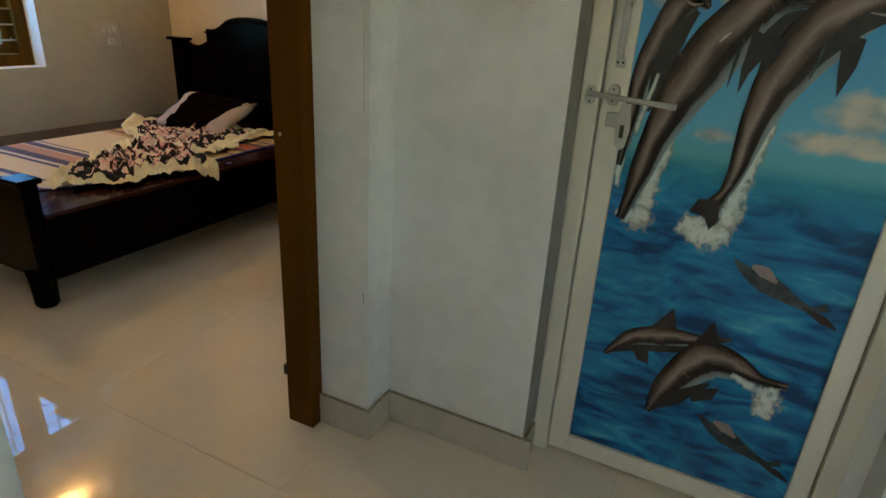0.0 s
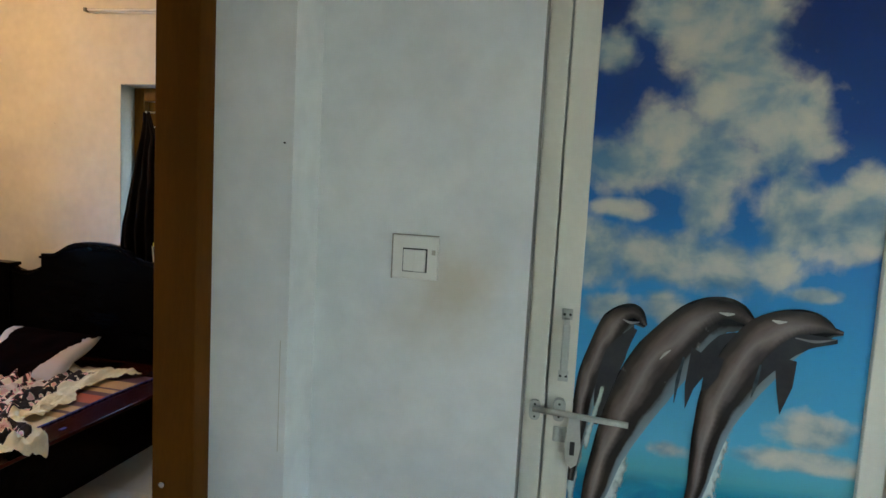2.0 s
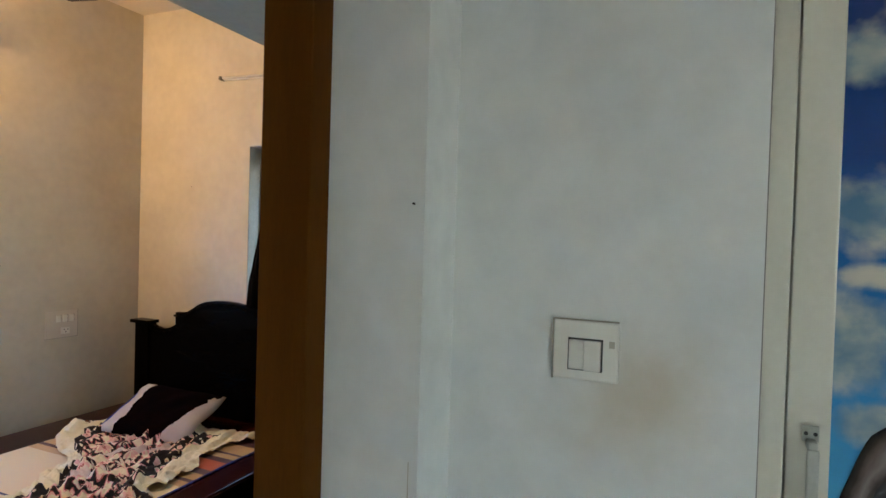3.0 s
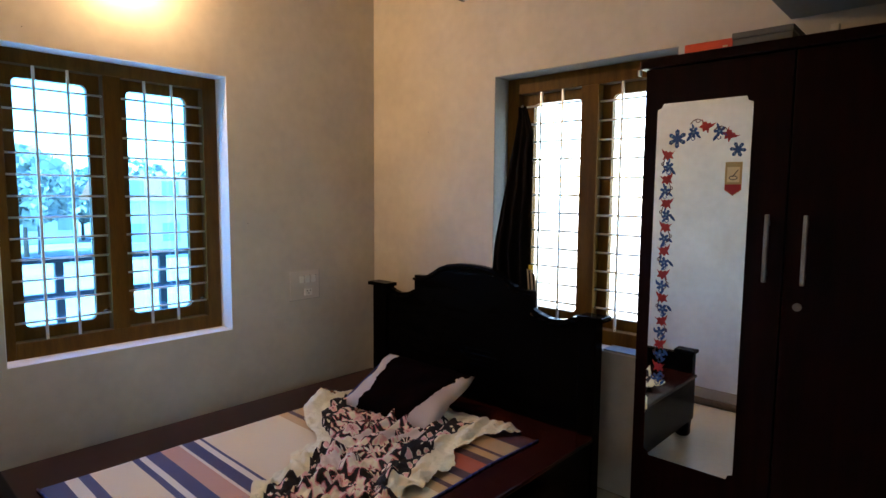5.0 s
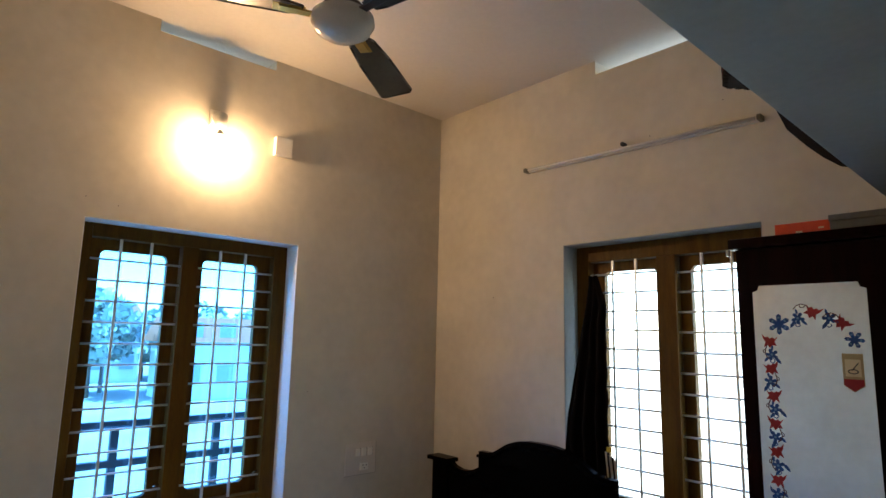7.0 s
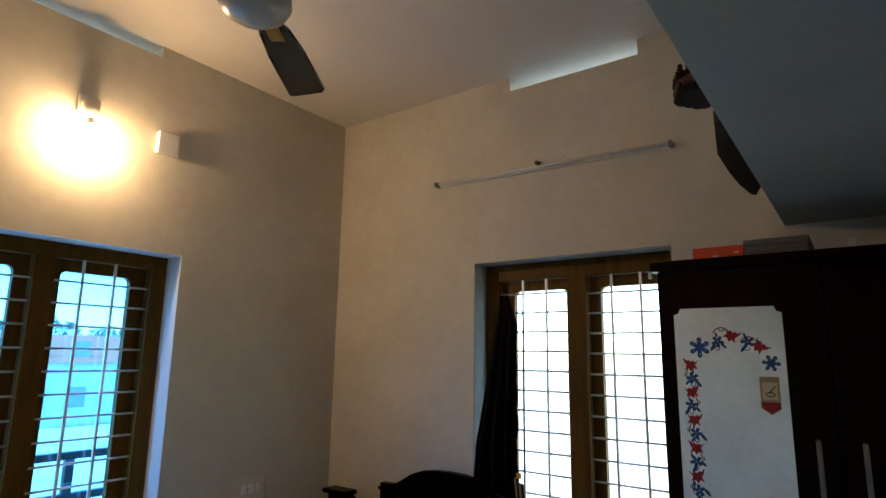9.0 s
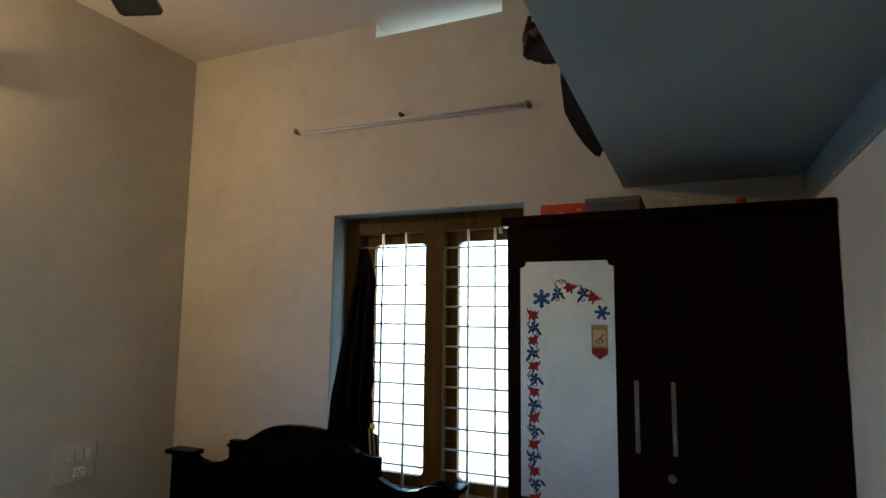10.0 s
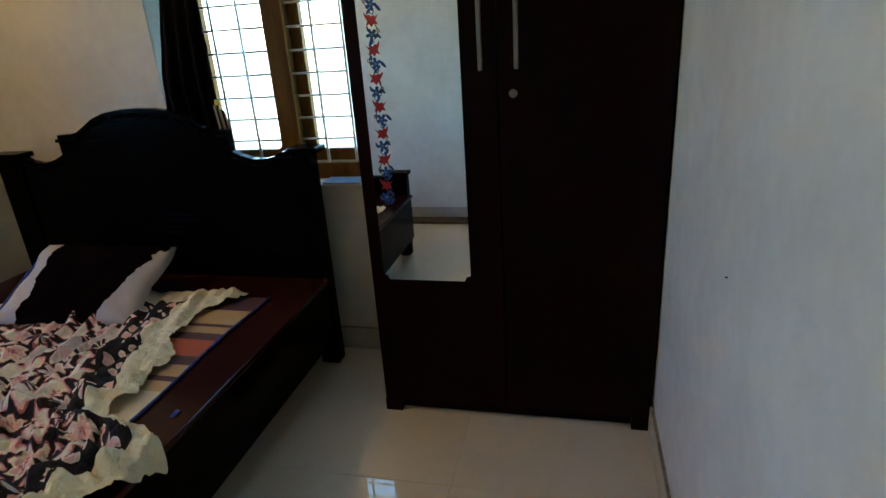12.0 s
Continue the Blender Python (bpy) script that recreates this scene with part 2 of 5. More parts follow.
def wall(name, axis, p0, p1, u0, u1, z0, z1, holes, material, label):
    """A wall between p0 and p1 on its axis, from u0 to u1, with rectangular holes (u0, u1, z0, z1) through it."""
    us = sorted({u0, u1, *[h[0] for h in holes], *[h[1] for h in holes]})
    zs = sorted({z0, z1, *[h[2] for h in holes], *[h[3] for h in holes]})
    bm = bmesh.new()
    for a, b in zip(us, us[1:]):
        run = None
        for c, d in zip(zs, zs[1:]):
            gone = any(h[0] <= a and b <= h[1] and h[2] <= c and d <= h[3] for h in holes)
            if not gone:
                run = (run[0], d) if run else (c, d)
            if (gone or d == zs[-1]) and run:
                if axis == "x":
                    box(bm, p0, p1, a, b, *run)
                else:
                    box(bm, a, b, p0, p1, *run)
                run = None
    return solid(name, bm, material, label, "wall", "structure")


# ---- rooms ----
WEST, NORTH, EAST, SOUTH, TOP = -3.985, 3.285, -1.077, 0.29, 3.02
HALLX, SWITCHY, HALLE, HALLS = -0.823, 1.31, 2.2, -2.2
W1 = (1.340, 2.308, 0.760, 2.066)
W2 = (-3.027, -2.086, 0.760, 2.087)
wall("wall_west", "x", WEST - 0.23, WEST, SOUTH - 0.23, NORTH + 0.23, 0, TOP, [W1, (1.55, 2.12, 2.965, TOP)], PLASTER,
     "cream plastered bedroom wall with a barred window")
wall("wall_north", "y", NORTH, NORTH + 0.23, WEST, EAST, 0, TOP, [W2, (-2.82, -2.18, 2.948, TOP)], PLASTER,
     "cream plastered bedroom wall behind the headboard")
wall("wall_east", "x", EAST, HALLX, SOUTH - 0.23, NORTH + 0.23, 0, TOP, [(0.307, 1.19, 0, 2.08)], HALLWALL,
     "white plastered wall with the bedroom doorway")
wall("wall_south", "y", SOUTH - 0.23, 0.50, WEST, -1.307, 0, TOP, [], HALLWALL, "white plastered bedroom wall behind the bed's foot")
wall("wall_south_niche", "y", SOUTH - 0.23, SOUTH, -1.307, EAST, 0, TOP, [], HALLWALL, "white plastered wall behind the open bedroom doorway")
wall("wall_bath", "y", SWITCHY, SWITCHY + 0.16, HALLX, HALLE, 0, TOP, [(-0.373, 0.435, 0, 2.05)], HALLWALL,
     "white plastered hall wall with the bathroom door")
# the openings in these two walls are unseen, added to light the hall
wall("wall_hall_west", "x", HALLX - 0.2, HALLX, HALLS, SOUTH - 0.23, 0, TOP, [(-1.41, -0.77, 1.0, 2.05)], HALLWALL, "white plastered hall wall with an unseen opening added for light")
wall("wall_hall_east", "x", HALLE, HALLE + 0.2, HALLS - 0.2, SWITCHY + 0.16, 0, TOP, [(-1.41, -0.66, 1.0, 2.05)], HALLWALL, "white plastered hall wall with an unseen opening added for light")
wall("wall_hall_south", "y", HALLS - 0.2, HALLS, HALLX - 0.2, HALLE, 0, TOP, [], HALLWALL, "white plastered hall wall")
wall("wall_bath_side", "x", HALLE, HALLE + 0.2, SWITCHY + 0.16, 1.7, 0, TOP, [], HALLWALL, "plain wall closing the bathroom")
wall("wall_bath_back", "y", 1.62, 1.7, HALLX, HALLE, 0, TOP, [], HALLWALL, "plain wall closing the bathroom behind its door")
solid("ceiling", boxes((WEST - 0.23, HALLE + 0.2, HALLS - 0.2, NORTH + 0.23, TOP, TOP + 0.15)), CEILING, "cream plastered flat ceiling", "ceiling", "structure")

# loft slab over the wardrobe side, with the painted band on the wall below it
LOFTZ = 2.116
solid("loft_slab", boxes((-1.688, EAST, 0.50, NORTH, LOFTZ, LOFTZ + 0.07), bevel=0.004), LOFTMAT, "grey-blue painted concrete storage loft slab", "loft", "structure")
solid("trim_band", boxes((EAST - 0.004, EAST, SOUTH, NORTH, 2.005, LOFTZ)), LOFTMAT, "grey-blue painted band under the loft", "trim", "structure")


def skirting(name, *rows):
    bm = bmesh.new()
    for r in rows:
        box(bm, *r, 0.0, 0.103, bevel=0.002)
    ob = solid(name, bm, SKIRT, "pale stone tile skirting along the wall", "skirting", "structure")
    for x0, x1, y0, y1 in rows:
        part("joint", boxes((x0 + 0.001, x1 - 0.001, y0 + 0.001, y1 - 0.001, 0.1031, 0.1055)), DARKGROUT, ob, "dark joint on top of the skirting")
    return ob


skirting("baseboard_hall", (-0.992, HALLX + 0.012, 1.178, 1.19), (HALLX, HALLX + 0.012, 1.1905, SWITCHY - 0.0125),
         (HALLX + 0.0005, -0.346, SWITCHY - 0.012, SWITCHY), (-0.373, -0.361, SWITCHY + 0.0005, SWITCHY + 0.085))
skirting("baseboard_bedroom", (EAST - 0.012, EAST, 1.22, NORTH), (WEST, -1.307, 0.50, 0.512), (WEST, WEST + 0.012, 0.513, NORTH - 0.013), (WEST, EAST - 0.013, NORTH - 0.012, NORTH))


solid("trim_door_reveal", boxes((-0.373, -0.3712, SWITCHY + 0.002, SWITCHY + 0.107, 0.104, 2.049)), CEMENT, "bare grey cement edge beside the bathroom door", "trim", "structure")


# ---- windows ----
def sash(bm, to3, u0, u1, z0, z1, hole, d, rad=0.025, seg=5):
    """A casement leaf from u0 to u1 with a round-cornered opening."""
    a0, a1, c0, c1 = hole
    corners = ((u1, z1, a1 - rad, c1 - rad, 0), (u0, z1, a0 + rad, c1 - rad, 90), (u0, z0, a0 + rad, c0 + rad, 180), (u1, z0, a1 - rad, c0 + rad, 270))
    inner, outer = [], []
    for k, (ou, oz, cu, cz, ang) in enumerate(corners):
        for i in range(seg + 1):
            t = radians(ang + 90 * i / seg)
            inner.append((cu + rad * math.cos(t), cz + rad * math.sin(t), k))
        outer.append((ou, oz))
    d = Vector(d)
    layers = []
    for off in (Vector((0, 0, 0)), d):
        layers.append(([bm.verts.new(to3(u, z) + off) for u, z, _ in inner], [bm.verts.new(to3(u, z) + off) for u, z in outer]))
    n = len(inner)
    for vi, vo in layers:
        for i in range(n):
            j = (i + 1) % n
            k, l = inner[i][2], inner[j][2]
            bm.faces.new((vi[i], vi[j], vo[k]) if k == l else (vi[i], vi[j], vo[l], vo[k]))
    (ia, oa), (ib, ob_) = layers
    for i in range(n):
        bm.faces.new((ia[i], ia[(i + 1) % n], ib[(i + 1) % n], ib[i]))
    for i in range(4):
        bm.faces.new((oa[i], oa[(i + 1) % 4], ob_[(i + 1) % 4], ob_[i]))


def window(name, label, to3, inward, u0, u1, z0, z1, opens, holes, uprights, plane, glass, tops, pitches):
    """A wooden window in a wall. to3(u, depth, z): depth runs outward from the room's wall face."""
    w = thing(name, label, "window", kind="structure")
    o = lambda a, b, c, d, e, f, bv=0.003: slab(to3, a, b, c, d, e, f, bv)
    d0, d1 = plane, plane + 0.085
    zb, zt = 0.832, 2.005
    part("window_frame", o(u0, opens[0][0], d0, d1, z0, z1), FRAMEWOOD, w)
    part("window_frame", o(opens[1][1], u1, d0, d1, z0, z1), FRAMEWOOD, w)
    part("window_frame", o(opens[0][0], opens[1][1], d0, d1, zt, z1), FRAMEWOOD, w)
    part("window_frame", o(opens[0][0], opens[1][1], d0, d1, z0, zb), FRAMEWOOD, w)
    part("mullion", o(opens[0][1], opens[1][0], d0, d1, zb, zt), FRAMEWOOD, w)
    for (a, b), h, top, pitch in zip(opens, holes, tops, pitches):
        bm = bmesh.new()
        sash(bm, lambda u, z: to3(u, d0 + 0.045, z), a + 0.002, b - 0.002, zb + 0.002, zt - 0.002, (*h, 0.885, 1.955), to3(0, 0.03, 0) - to3(0, 0, 0))
        leaf = part("sash", bm, FRAMEWOOD, w)
        pane = part("pane", o(h[0] - 0.012, h[1] + 0.012, d0 + 0.057, d0 + 0.061, 0.873, 1.967, 0), glass, leaf, "glass pane")
        pane.visible_shadow = False
        part("latch", rod(bmesh.new(), to3(b - 0.006, d0 + 0.03, 0.93), to3(b - 0.03, d0 + 0.02, 0.925), 0.004), STEEL, leaf, "small steel stay hook")
        for i in range(12):
            z = top - i * pitch
            part("grill_bar", rod(bmesh.new(), to3(a - 0.004, d0 + 0.024, z), to3(b + 0.004, d0 + 0.024, z), 0.0048, seg=8), BARPAINT, w)
    for u in uprights:
        part("grill_upright", slab(to3, u - 0.0055, u + 0.0055, d0 + 0.010, d0 + 0.020, zb - 0.004, zt + 0.004, 0.001), BARPAINT, w)
    return w


def slab(to3, a, b, c, d, e, f, bevel=0.003):
    p, q = to3(a, c, e), to3(b, d, f)
    return box(bmesh.new(), *sorted((p.x, q.x)), *sorted((p.y, q.y)), *sorted((p.z, q.z)), bevel=bevel)


to_w1 = lambda u, d, z: Vector((WEST - d, u, z))
to_w2 = lambda u, d, z: Vector((u, NORTH + d, z))
window("window_1", "brown wooden double casement window with silver grill bars", to_w1, 1, *W1[:2], W1[2], W1[3],
       ((1.398, 1.775), (1.850, 2.235)), ((1.444, 1.722), (1.886, 2.167)), (1.515, 1.641, 1.958, 2.085), 0.115, BLUEGLASS, (1.912, 1.912), (0.0908, 0.0908))
window("window_2", "brown wooden double casement window partly behind the wardrobe", to_w2, -1, *W2[:2], W2[2], W2[3],
       ((-2.955, -2.588), (-2.498, -2.145)), ((-2.888, -2.612), (-2.445, -2.180)), (-2.825, -2.700, -2.383, -2.255), 0.115, GLASS, (1.938, 1.925), (0.0917, 0.0903))
# reveals: white for window 1; darker grey for window 2, with shade painted in
for nm, to3, (a, b, c, d), paint in (("window_reveal_1", to_w1, W1, WHITEEDGE), ("window_reveal_2", to_w2, W2, REVEALSHADE)):
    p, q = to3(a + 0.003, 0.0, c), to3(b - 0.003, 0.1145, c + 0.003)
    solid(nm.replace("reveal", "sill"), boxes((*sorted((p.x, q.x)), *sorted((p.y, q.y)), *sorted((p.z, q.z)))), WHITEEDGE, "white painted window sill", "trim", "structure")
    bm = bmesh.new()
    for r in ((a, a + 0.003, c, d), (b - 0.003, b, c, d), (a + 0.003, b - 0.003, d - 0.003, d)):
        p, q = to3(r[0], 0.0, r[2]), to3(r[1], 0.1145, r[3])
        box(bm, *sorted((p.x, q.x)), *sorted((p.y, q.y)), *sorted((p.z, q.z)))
    solid(nm, bm, paint, "plain-coloured reveal round the window", "trim", "structure")

# ---- doorway frame of the bedroom ----
dw = thing("door_1", "brown painted wooden door frame of the bedroom", "door frame", kind="structure")
part("jamb", boxes((-1.083, -0.99, 1.140, 1.192, 0, 2.07), bevel=0.003), JAMBWOOD, dw)
part("jamb", boxes((-1.083, -0.99, 0.305, 0.357, 0, 2.07), bevel=0.003), JAMBWOOD, dw)
part("head", boxes((-1.083, -0.99, 0.357, 1.140, 2.02, 2.07), bevel=0.003), JAMBWOOD, dw)
part("screw", rod(bmesh.new(), (-1.058, 1.1405, 0.907), (-1.058, 1.136, 0.907), 0.006), STEEL, dw, "small steel screw head")
part("hinge_lug", rod(bmesh.new(), (-1.086, 1.143, 0.17), (-1.086, 1.143, 0.20), 0.008), BLACKSTEEL, dw, "dark hinge knuckle")

# ---- wardrobe ----
wd = thing("wardrobe", "dark mahogany two-door wardrobe with a long mirror", "wardrobe")
part("body", boxes((-2.028, EAST - 0.006, 2.868, 3.262, 0.05, 1.915), bevel=0.003), WARDWOOD, wd)
part("plinth", boxes((-2.02, -1.09, 2.885, 3.25, 0.0, 0.05)), WARDWOOD, wd)
part("foot", boxes((-2.03, -1.965, 2.85, 2.9, 0.0, 0.05), bevel=0.003), WARDWOOD, wd)
part("foot", boxes((-1.145, EAST - 0.006, 2.85, 2.9, 0.0, 0.05), bevel=0.003), WARDWOOD, wd)
part("cornice", boxes((-2.045, EAST - 0.004, 2.832, 3.265, 1.915, 1.948), bevel=0.006), WARDWOOD, wd)
dl = part("door", boxes((-2.026, -1.573, 2.848, 2.867, 0.055, 1.913), bevel=0.003), WARDWOOD, wd)
dr = part("door", boxes((-1.569, EAST - 0.008, 2.848, 2.867, 0.055, 1.913), bevel=0.003), WARDWOOD, wd)
for d, x in ((dl, -1.618), (dr, -1.515)):
    bm = bmesh.new()
    box(bm, x - 0.0065, x + 0.0065, 2.820, 2.834, 1.215, 1.425, bevel=0.004)
    box(bm, x - 0.005, x + 0.005, 2.834, 2.848, 1.235, 1.25)
    box(bm, x - 0.005, x + 0.005, 2.834, 2.848, 1.39, 1.405)
    part("handle", bm, HANDLESTEEL, d, "long brushed steel bar handle")
part("lock", rod(bmesh.new(), (-1.527, 2.848, 1.147), (-1.527, 2.840, 1.147), 0.012, seg=16), HANDLESTEEL, dr, "round steel keyhole lock")
bm = bmesh.new()
X0, X1, Z0, Z1, CH = -1.979, -1.678, 0.548, 1.792, 0.020
TILT = 0.009
pts = [(X0 + CH, Z0), (X1 - CH, Z0), (X1 - CH * 0.72, Z0 + CH * 0.72), (X1, Z0 + CH), (X1, Z1 - CH), (X1 - CH * 0.72, Z1 - CH * 0.72), (X1 - CH, Z1), (X0 + CH, Z1),
       (X0 + CH * 0.72, Z1 - CH * 0.72), (X0, Z1 - CH), (X0, Z0 + CH), (X0 + CH * 0.72, Z0 + CH * 0.72)]
mirror_at = lambda x, z, d=0.0: Vector((x, 2.8445 - 0.001 - TILT * (Z1 - z) / (Z1 - Z0) * 0.5 - d, z))
prism(bm, pts, mirror_at, (0, 0.004, 0))
mirror = part("mirror", bm, MIRROR, dl, "tall mirror with cut corners and flower stickers")


def flat(name, pts, material, parent, at, label=""):
    """A thin flat shape from 2D points."""
    bm = bmesh.new()
    bm.faces.new([bm.verts.new(at(*p)) for p in pts])
    return part(name, bm, material, parent, label)


def petals(cx, cz, r, n=6, turn=0.0, inner=0.35):
    out = []
    for i in range(n * 4):
        a = turn + 2 * math.pi * i / (n * 4)
        k = (inner, 0.85, 1.0, 0.85)[i % 4]
        out.append((cx + r * k * math.cos(a), cz + r * k * math.sin(a)))
    return out


stick = lambda x, z: mirror_at(x, z, 0.0008)
flat("flower_sticker", petals(-1.908, 1.671, 0.032), STICKBLUE, mirror, stick)
flat("flower_sticker", petals(-1.716, 1.627, 0.025, turn=0.4), STICKBLUE, mirror, stick)
TULIP = [(-1.05, 0.60), (-0.62, 0.28), (-0.30, 0.52), (0.02, 0.34), (0.34, 0.62), (0.62, 0.50), (1.10, 0.98), (0.92, 0.30), (0.62, -0.20), (0.86, -0.92), (0.36, -0.58), (0.08, -1.02), (-0.30, -0.62), (-0.88, -0.72), (-0.58, -0.12)]


def turned(pts, x, z, r, a, flip=1):
    return [(x + r * (flip * p * math.cos(a) - q * math.sin(a)), z + r * (flip * p * math.sin(a) + q * math.cos(a))) for p, q in pts]


def vine(pts, x, z, r, a, flip, material, w=0.0013):
    """A thin curling stem through the points."""
    bm = bmesh.new()
    line = turned(pts, x, z, r, a, flip)
    for p, q in zip(line, line[1:]):
        rod(bm, stick(*p), stick(*q), w, seg=5)
    part("vine_sticker", bm, material, mirror)


def blossom(x, z, a, flip):
    """A small blue flower with two comma leaves and a curling stem."""
    flat("flower_sticker", petals(x, z, 0.0190, 5, a, 0.38), STICKBLUE, mirror, stick)
    flat("petal_sticker", petals(x, z, 0.0042, 6, a, 0.8), STICKLIGHT, mirror, lambda u, v: mirror_at(u, v, 0.0014))
    for lx, lz, r, la in ((0.95, -1.0, 0.0120, -0.9), (-0.9, -0.85, 0.0100, 0.8), (0.1, 1.2, 0.0080, 1.4)):
        cx, cz = turned([(lx, lz)], x, z, 0.0165, a * 0.2, flip)[0]
        flat("leaf_sticker", [(cx + r * p * math.cos(la * flip) - r * 0.42 * q * math.sin(la * flip), cz + r * p * math.sin(la * flip) + r * 0.42 * q * math.cos(la * flip)) for p, q in ((1.2, 0.2), (0.5, 0.9), (-0.4, 0.9), (-1.2, -0.3), (-0.3, -0.9), (0.6, -0.7))], STICKBLUE, mirror, stick)
    vine([(0.2, -0.6), (0.55, -1.3), (0.15, -1.75), (-0.35, -1.5), (-0.25, -1.1)], x, z, 0.0150, 0, flip, STICKBLUE, 0.0012)


for k in range(10):
    z, f = 1.620 - 0.0821 * k, (1, -1)[k % 2]
    x = -1.936 - 0.002 * math.sin(k * 1.7)
    flat("bud_sticker", turned(TULIP, x, z, 0.0210, 0.12 * math.sin(k * 2.1), 1 if k % 3 else -1), STICKRED, mirror, stick)
    vine([(-0.5, -0.7), (-0.75, -1.35), (-0.85, -2.0), (-0.60, -2.7), (-0.15, -3.0)], x, z, 0.0185, 0, f, STICKDARK)
    vine([(-0.75, -1.35), (-1.15, -1.6), (-1.1, -2.0), (-0.85, -2.0)], x, z, 0.0185, 0, f, STICKDARK, 0.0010)
    blossom(x + 0.003 * f, z - 0.0420, 0.9 * k, f)
for x, z, a, f in ((-1.816, 1.709, -0.5, 1), (-1.742, 1.677, -0.9, 1)):
    flat("bud_sticker", turned(TULIP, x, z, 0.0215, a, f), STICKRED, mirror, stick)
    vine([(-0.6, 0.5), (-1.2, 0.95), (-2.0, 1.05), (-2.7, 0.6), (-3.1, -0.1)], x, z, 0.0165, a * 0.35, 1, STICKDARK)
    vine([(-1.2, 0.95), (-1.5, 0.45), (-2.0, 0.4), (-2.2, 0.8)], x, z, 0.0165, a * 0.35, 1, STICKDARK, 0.0010)
for x, z, a, f in ((-1.855, 1.689, 0.4, -1), (-1.774, 1.688, 1.2, -1)):
    blossom(x, z, a, f)
for cx, cz, r, n, tn in ((-1.908, 1.671, 0.032, 6, 0.0), (-1.716, 1.627, 0.025, 6, 0.4)):
    for i in range(n):
        a = tn + 2 * math.pi * (i + 0.5) / n
        flat("petal_sticker", petals(cx + r * 0.62 * math.cos(a), cz + r * 0.62 * math.sin(a), r * 0.13, 2, a, 0.55), STICKLIGHT, mirror, lambda x, z: mirror_at(x, z, 0.0014))
flat("label_sticker", [(-1.750, 1.499), (-1.725, 1.481), (-1.700, 1.499), (-1.700, 1.588), (-1.750, 1.588)], STICKGOLD, mirror, stick, "gold and red paper label")
flat("label_sticker", [(-1.749, 1.500), (-1.725, 1.483), (-1.701, 1.500), (-1.701, 1.517), (-1.749, 1.517)], STICKRED, mirror, lambda x, z: mirror_at(x, z, 0.0016))
flat("label_sticker", [(-1.744, 1.524), (-1.706, 1.524), (-1.706, 1.572), (-1.744, 1.572)], STICKPALE, mirror, lambda x, z: mirror_at(x, z, 0.0016))
bm = bmesh.new()
emblem = lambda x, z: mirror_at(x, z, 0.0022)
for i in range(10):
    a, b = (2 * math.pi * v / 10 for v in (i, i + 1))
    rod(bm, emblem(-1.725 + 0.012 * math.cos(a), 1.538 + 0.006 * math.sin(a)), emblem(-1.725 + 0.012 * math.cos(b), 1.538 + 0.006 * math.sin(b)), 0.0013, seg=4)
rod(bm, emblem(-1.728, 1.541), emblem(-1.711, 1.563), 0.0014, seg=4)
part("label_emblem", bm, DARKSLOT, mirror)

part("clip", boxes((-2.050, -2.040, 2.829, 2.845, 1.893, 1.914), bevel=0.003), PLASTIC, wd, "small white plastic clip")

# ---- on the wardrobe ----
ob = solid("carton", boxes((-1.93, -1.775, 2.93, 3.10, 1.948, 1.998), bevel=0.003), ORANGEBOX, "flat orange-red carton lying on the wardrobe", "box")
for k, (a, b) in enumerate(((-1.868, -1.850), (-1.805, -1.790))):
    part("printed_bar", boxes((a, b, 2.9285, 2.93, 1.964 + 0.008 * k, 1.969 + 0.008 * k)), STICKPALE, ob, "pale printed mark")
ob = thing("carton", "grey-green lidded carton lying on the wardrobe", "box")
part("base", boxes((-1.772, -1.60, 2.92, 3.12, 1.948, 1.988), bevel=0.003), GREYBOX, ob)
part("lid", boxes((-1.775, -1.597, 2.917, 3.123, 1.988, 2.008), bevel=0.004), GREYBOX, ob)
solid("small_carton", boxes((-1.505, -1.483, 2.93, 2.96, 1.948, 1.99), bevel=0.002), PAPER, "small pale carton standing on the wardrobe", "box")
solid("bottle_cap", lathe(bmesh.new(), [(0.012, 0), (0.014, 0.004), (0.014, 0.03), (0.010, 0.036)], (-1.305, 2.95, 1.948), 16), REDPLASTIC, "small red plastic cap on the wardrobe", "cap")

# ---- bed ----
BX0, BX1, BC = -3.863, -2.302, -3.083
bed = thing("bed", "black lacquered wooden double bed with a carved arched headboard", "bed")
prof = [(0.668, 0.935), (0.62, 0.930), (0.585, 0.912), (0.54, 0.903), (0.49, 0.905), (0.44, 0.920), (0.402, 0.938), (0.402, 1.020), (0.335, 1.022), (0.30, 1.030), (0.26, 1.052), (0.21, 1.082), (0.15, 1.103), (0.08, 1.113), (0.0, 1.116)]
line = [(BC - u, z) for u, z in prof] + [(BC + u, z) for u, z in prof[-2::-1]]
line = [(BC - 0.668, 0.10)] + line + [(BC + 0.668, 0.10)]
bm = bmesh.new()
prism(bm, line, lambda x, z: Vector((x, 3.150, z)), (0, 0.045, 0))
bmesh.ops.bevel(bm, geom=[e for e in bm.edges if abs(e.verts[0].co.y - e.verts[1].co.y) < 1e-6], offset=0.006, segments=2, affect="EDGES")
hb = part("headboard", bm, BEDWOOD, bed)
rail = line[1:-1]
runs, run = [], [rail[0]]
for p, q in zip(rail, rail[1:]):
    if abs(p[0] - q[0]) > 0.004:
        run.append(q)
    else:
        runs.append(run)
        run = [q]
for run in runs + [run]:
    bm = bmesh.new()
    for (xa, za), (xb, zb) in zip(run, run[1:]):
        rod(bm, (xa, 3.147, za - 0.022), (xb, 3.147, zb - 0.022), 0.008, seg=8)
    part("moulding", bm, BEDWOOD, hb)
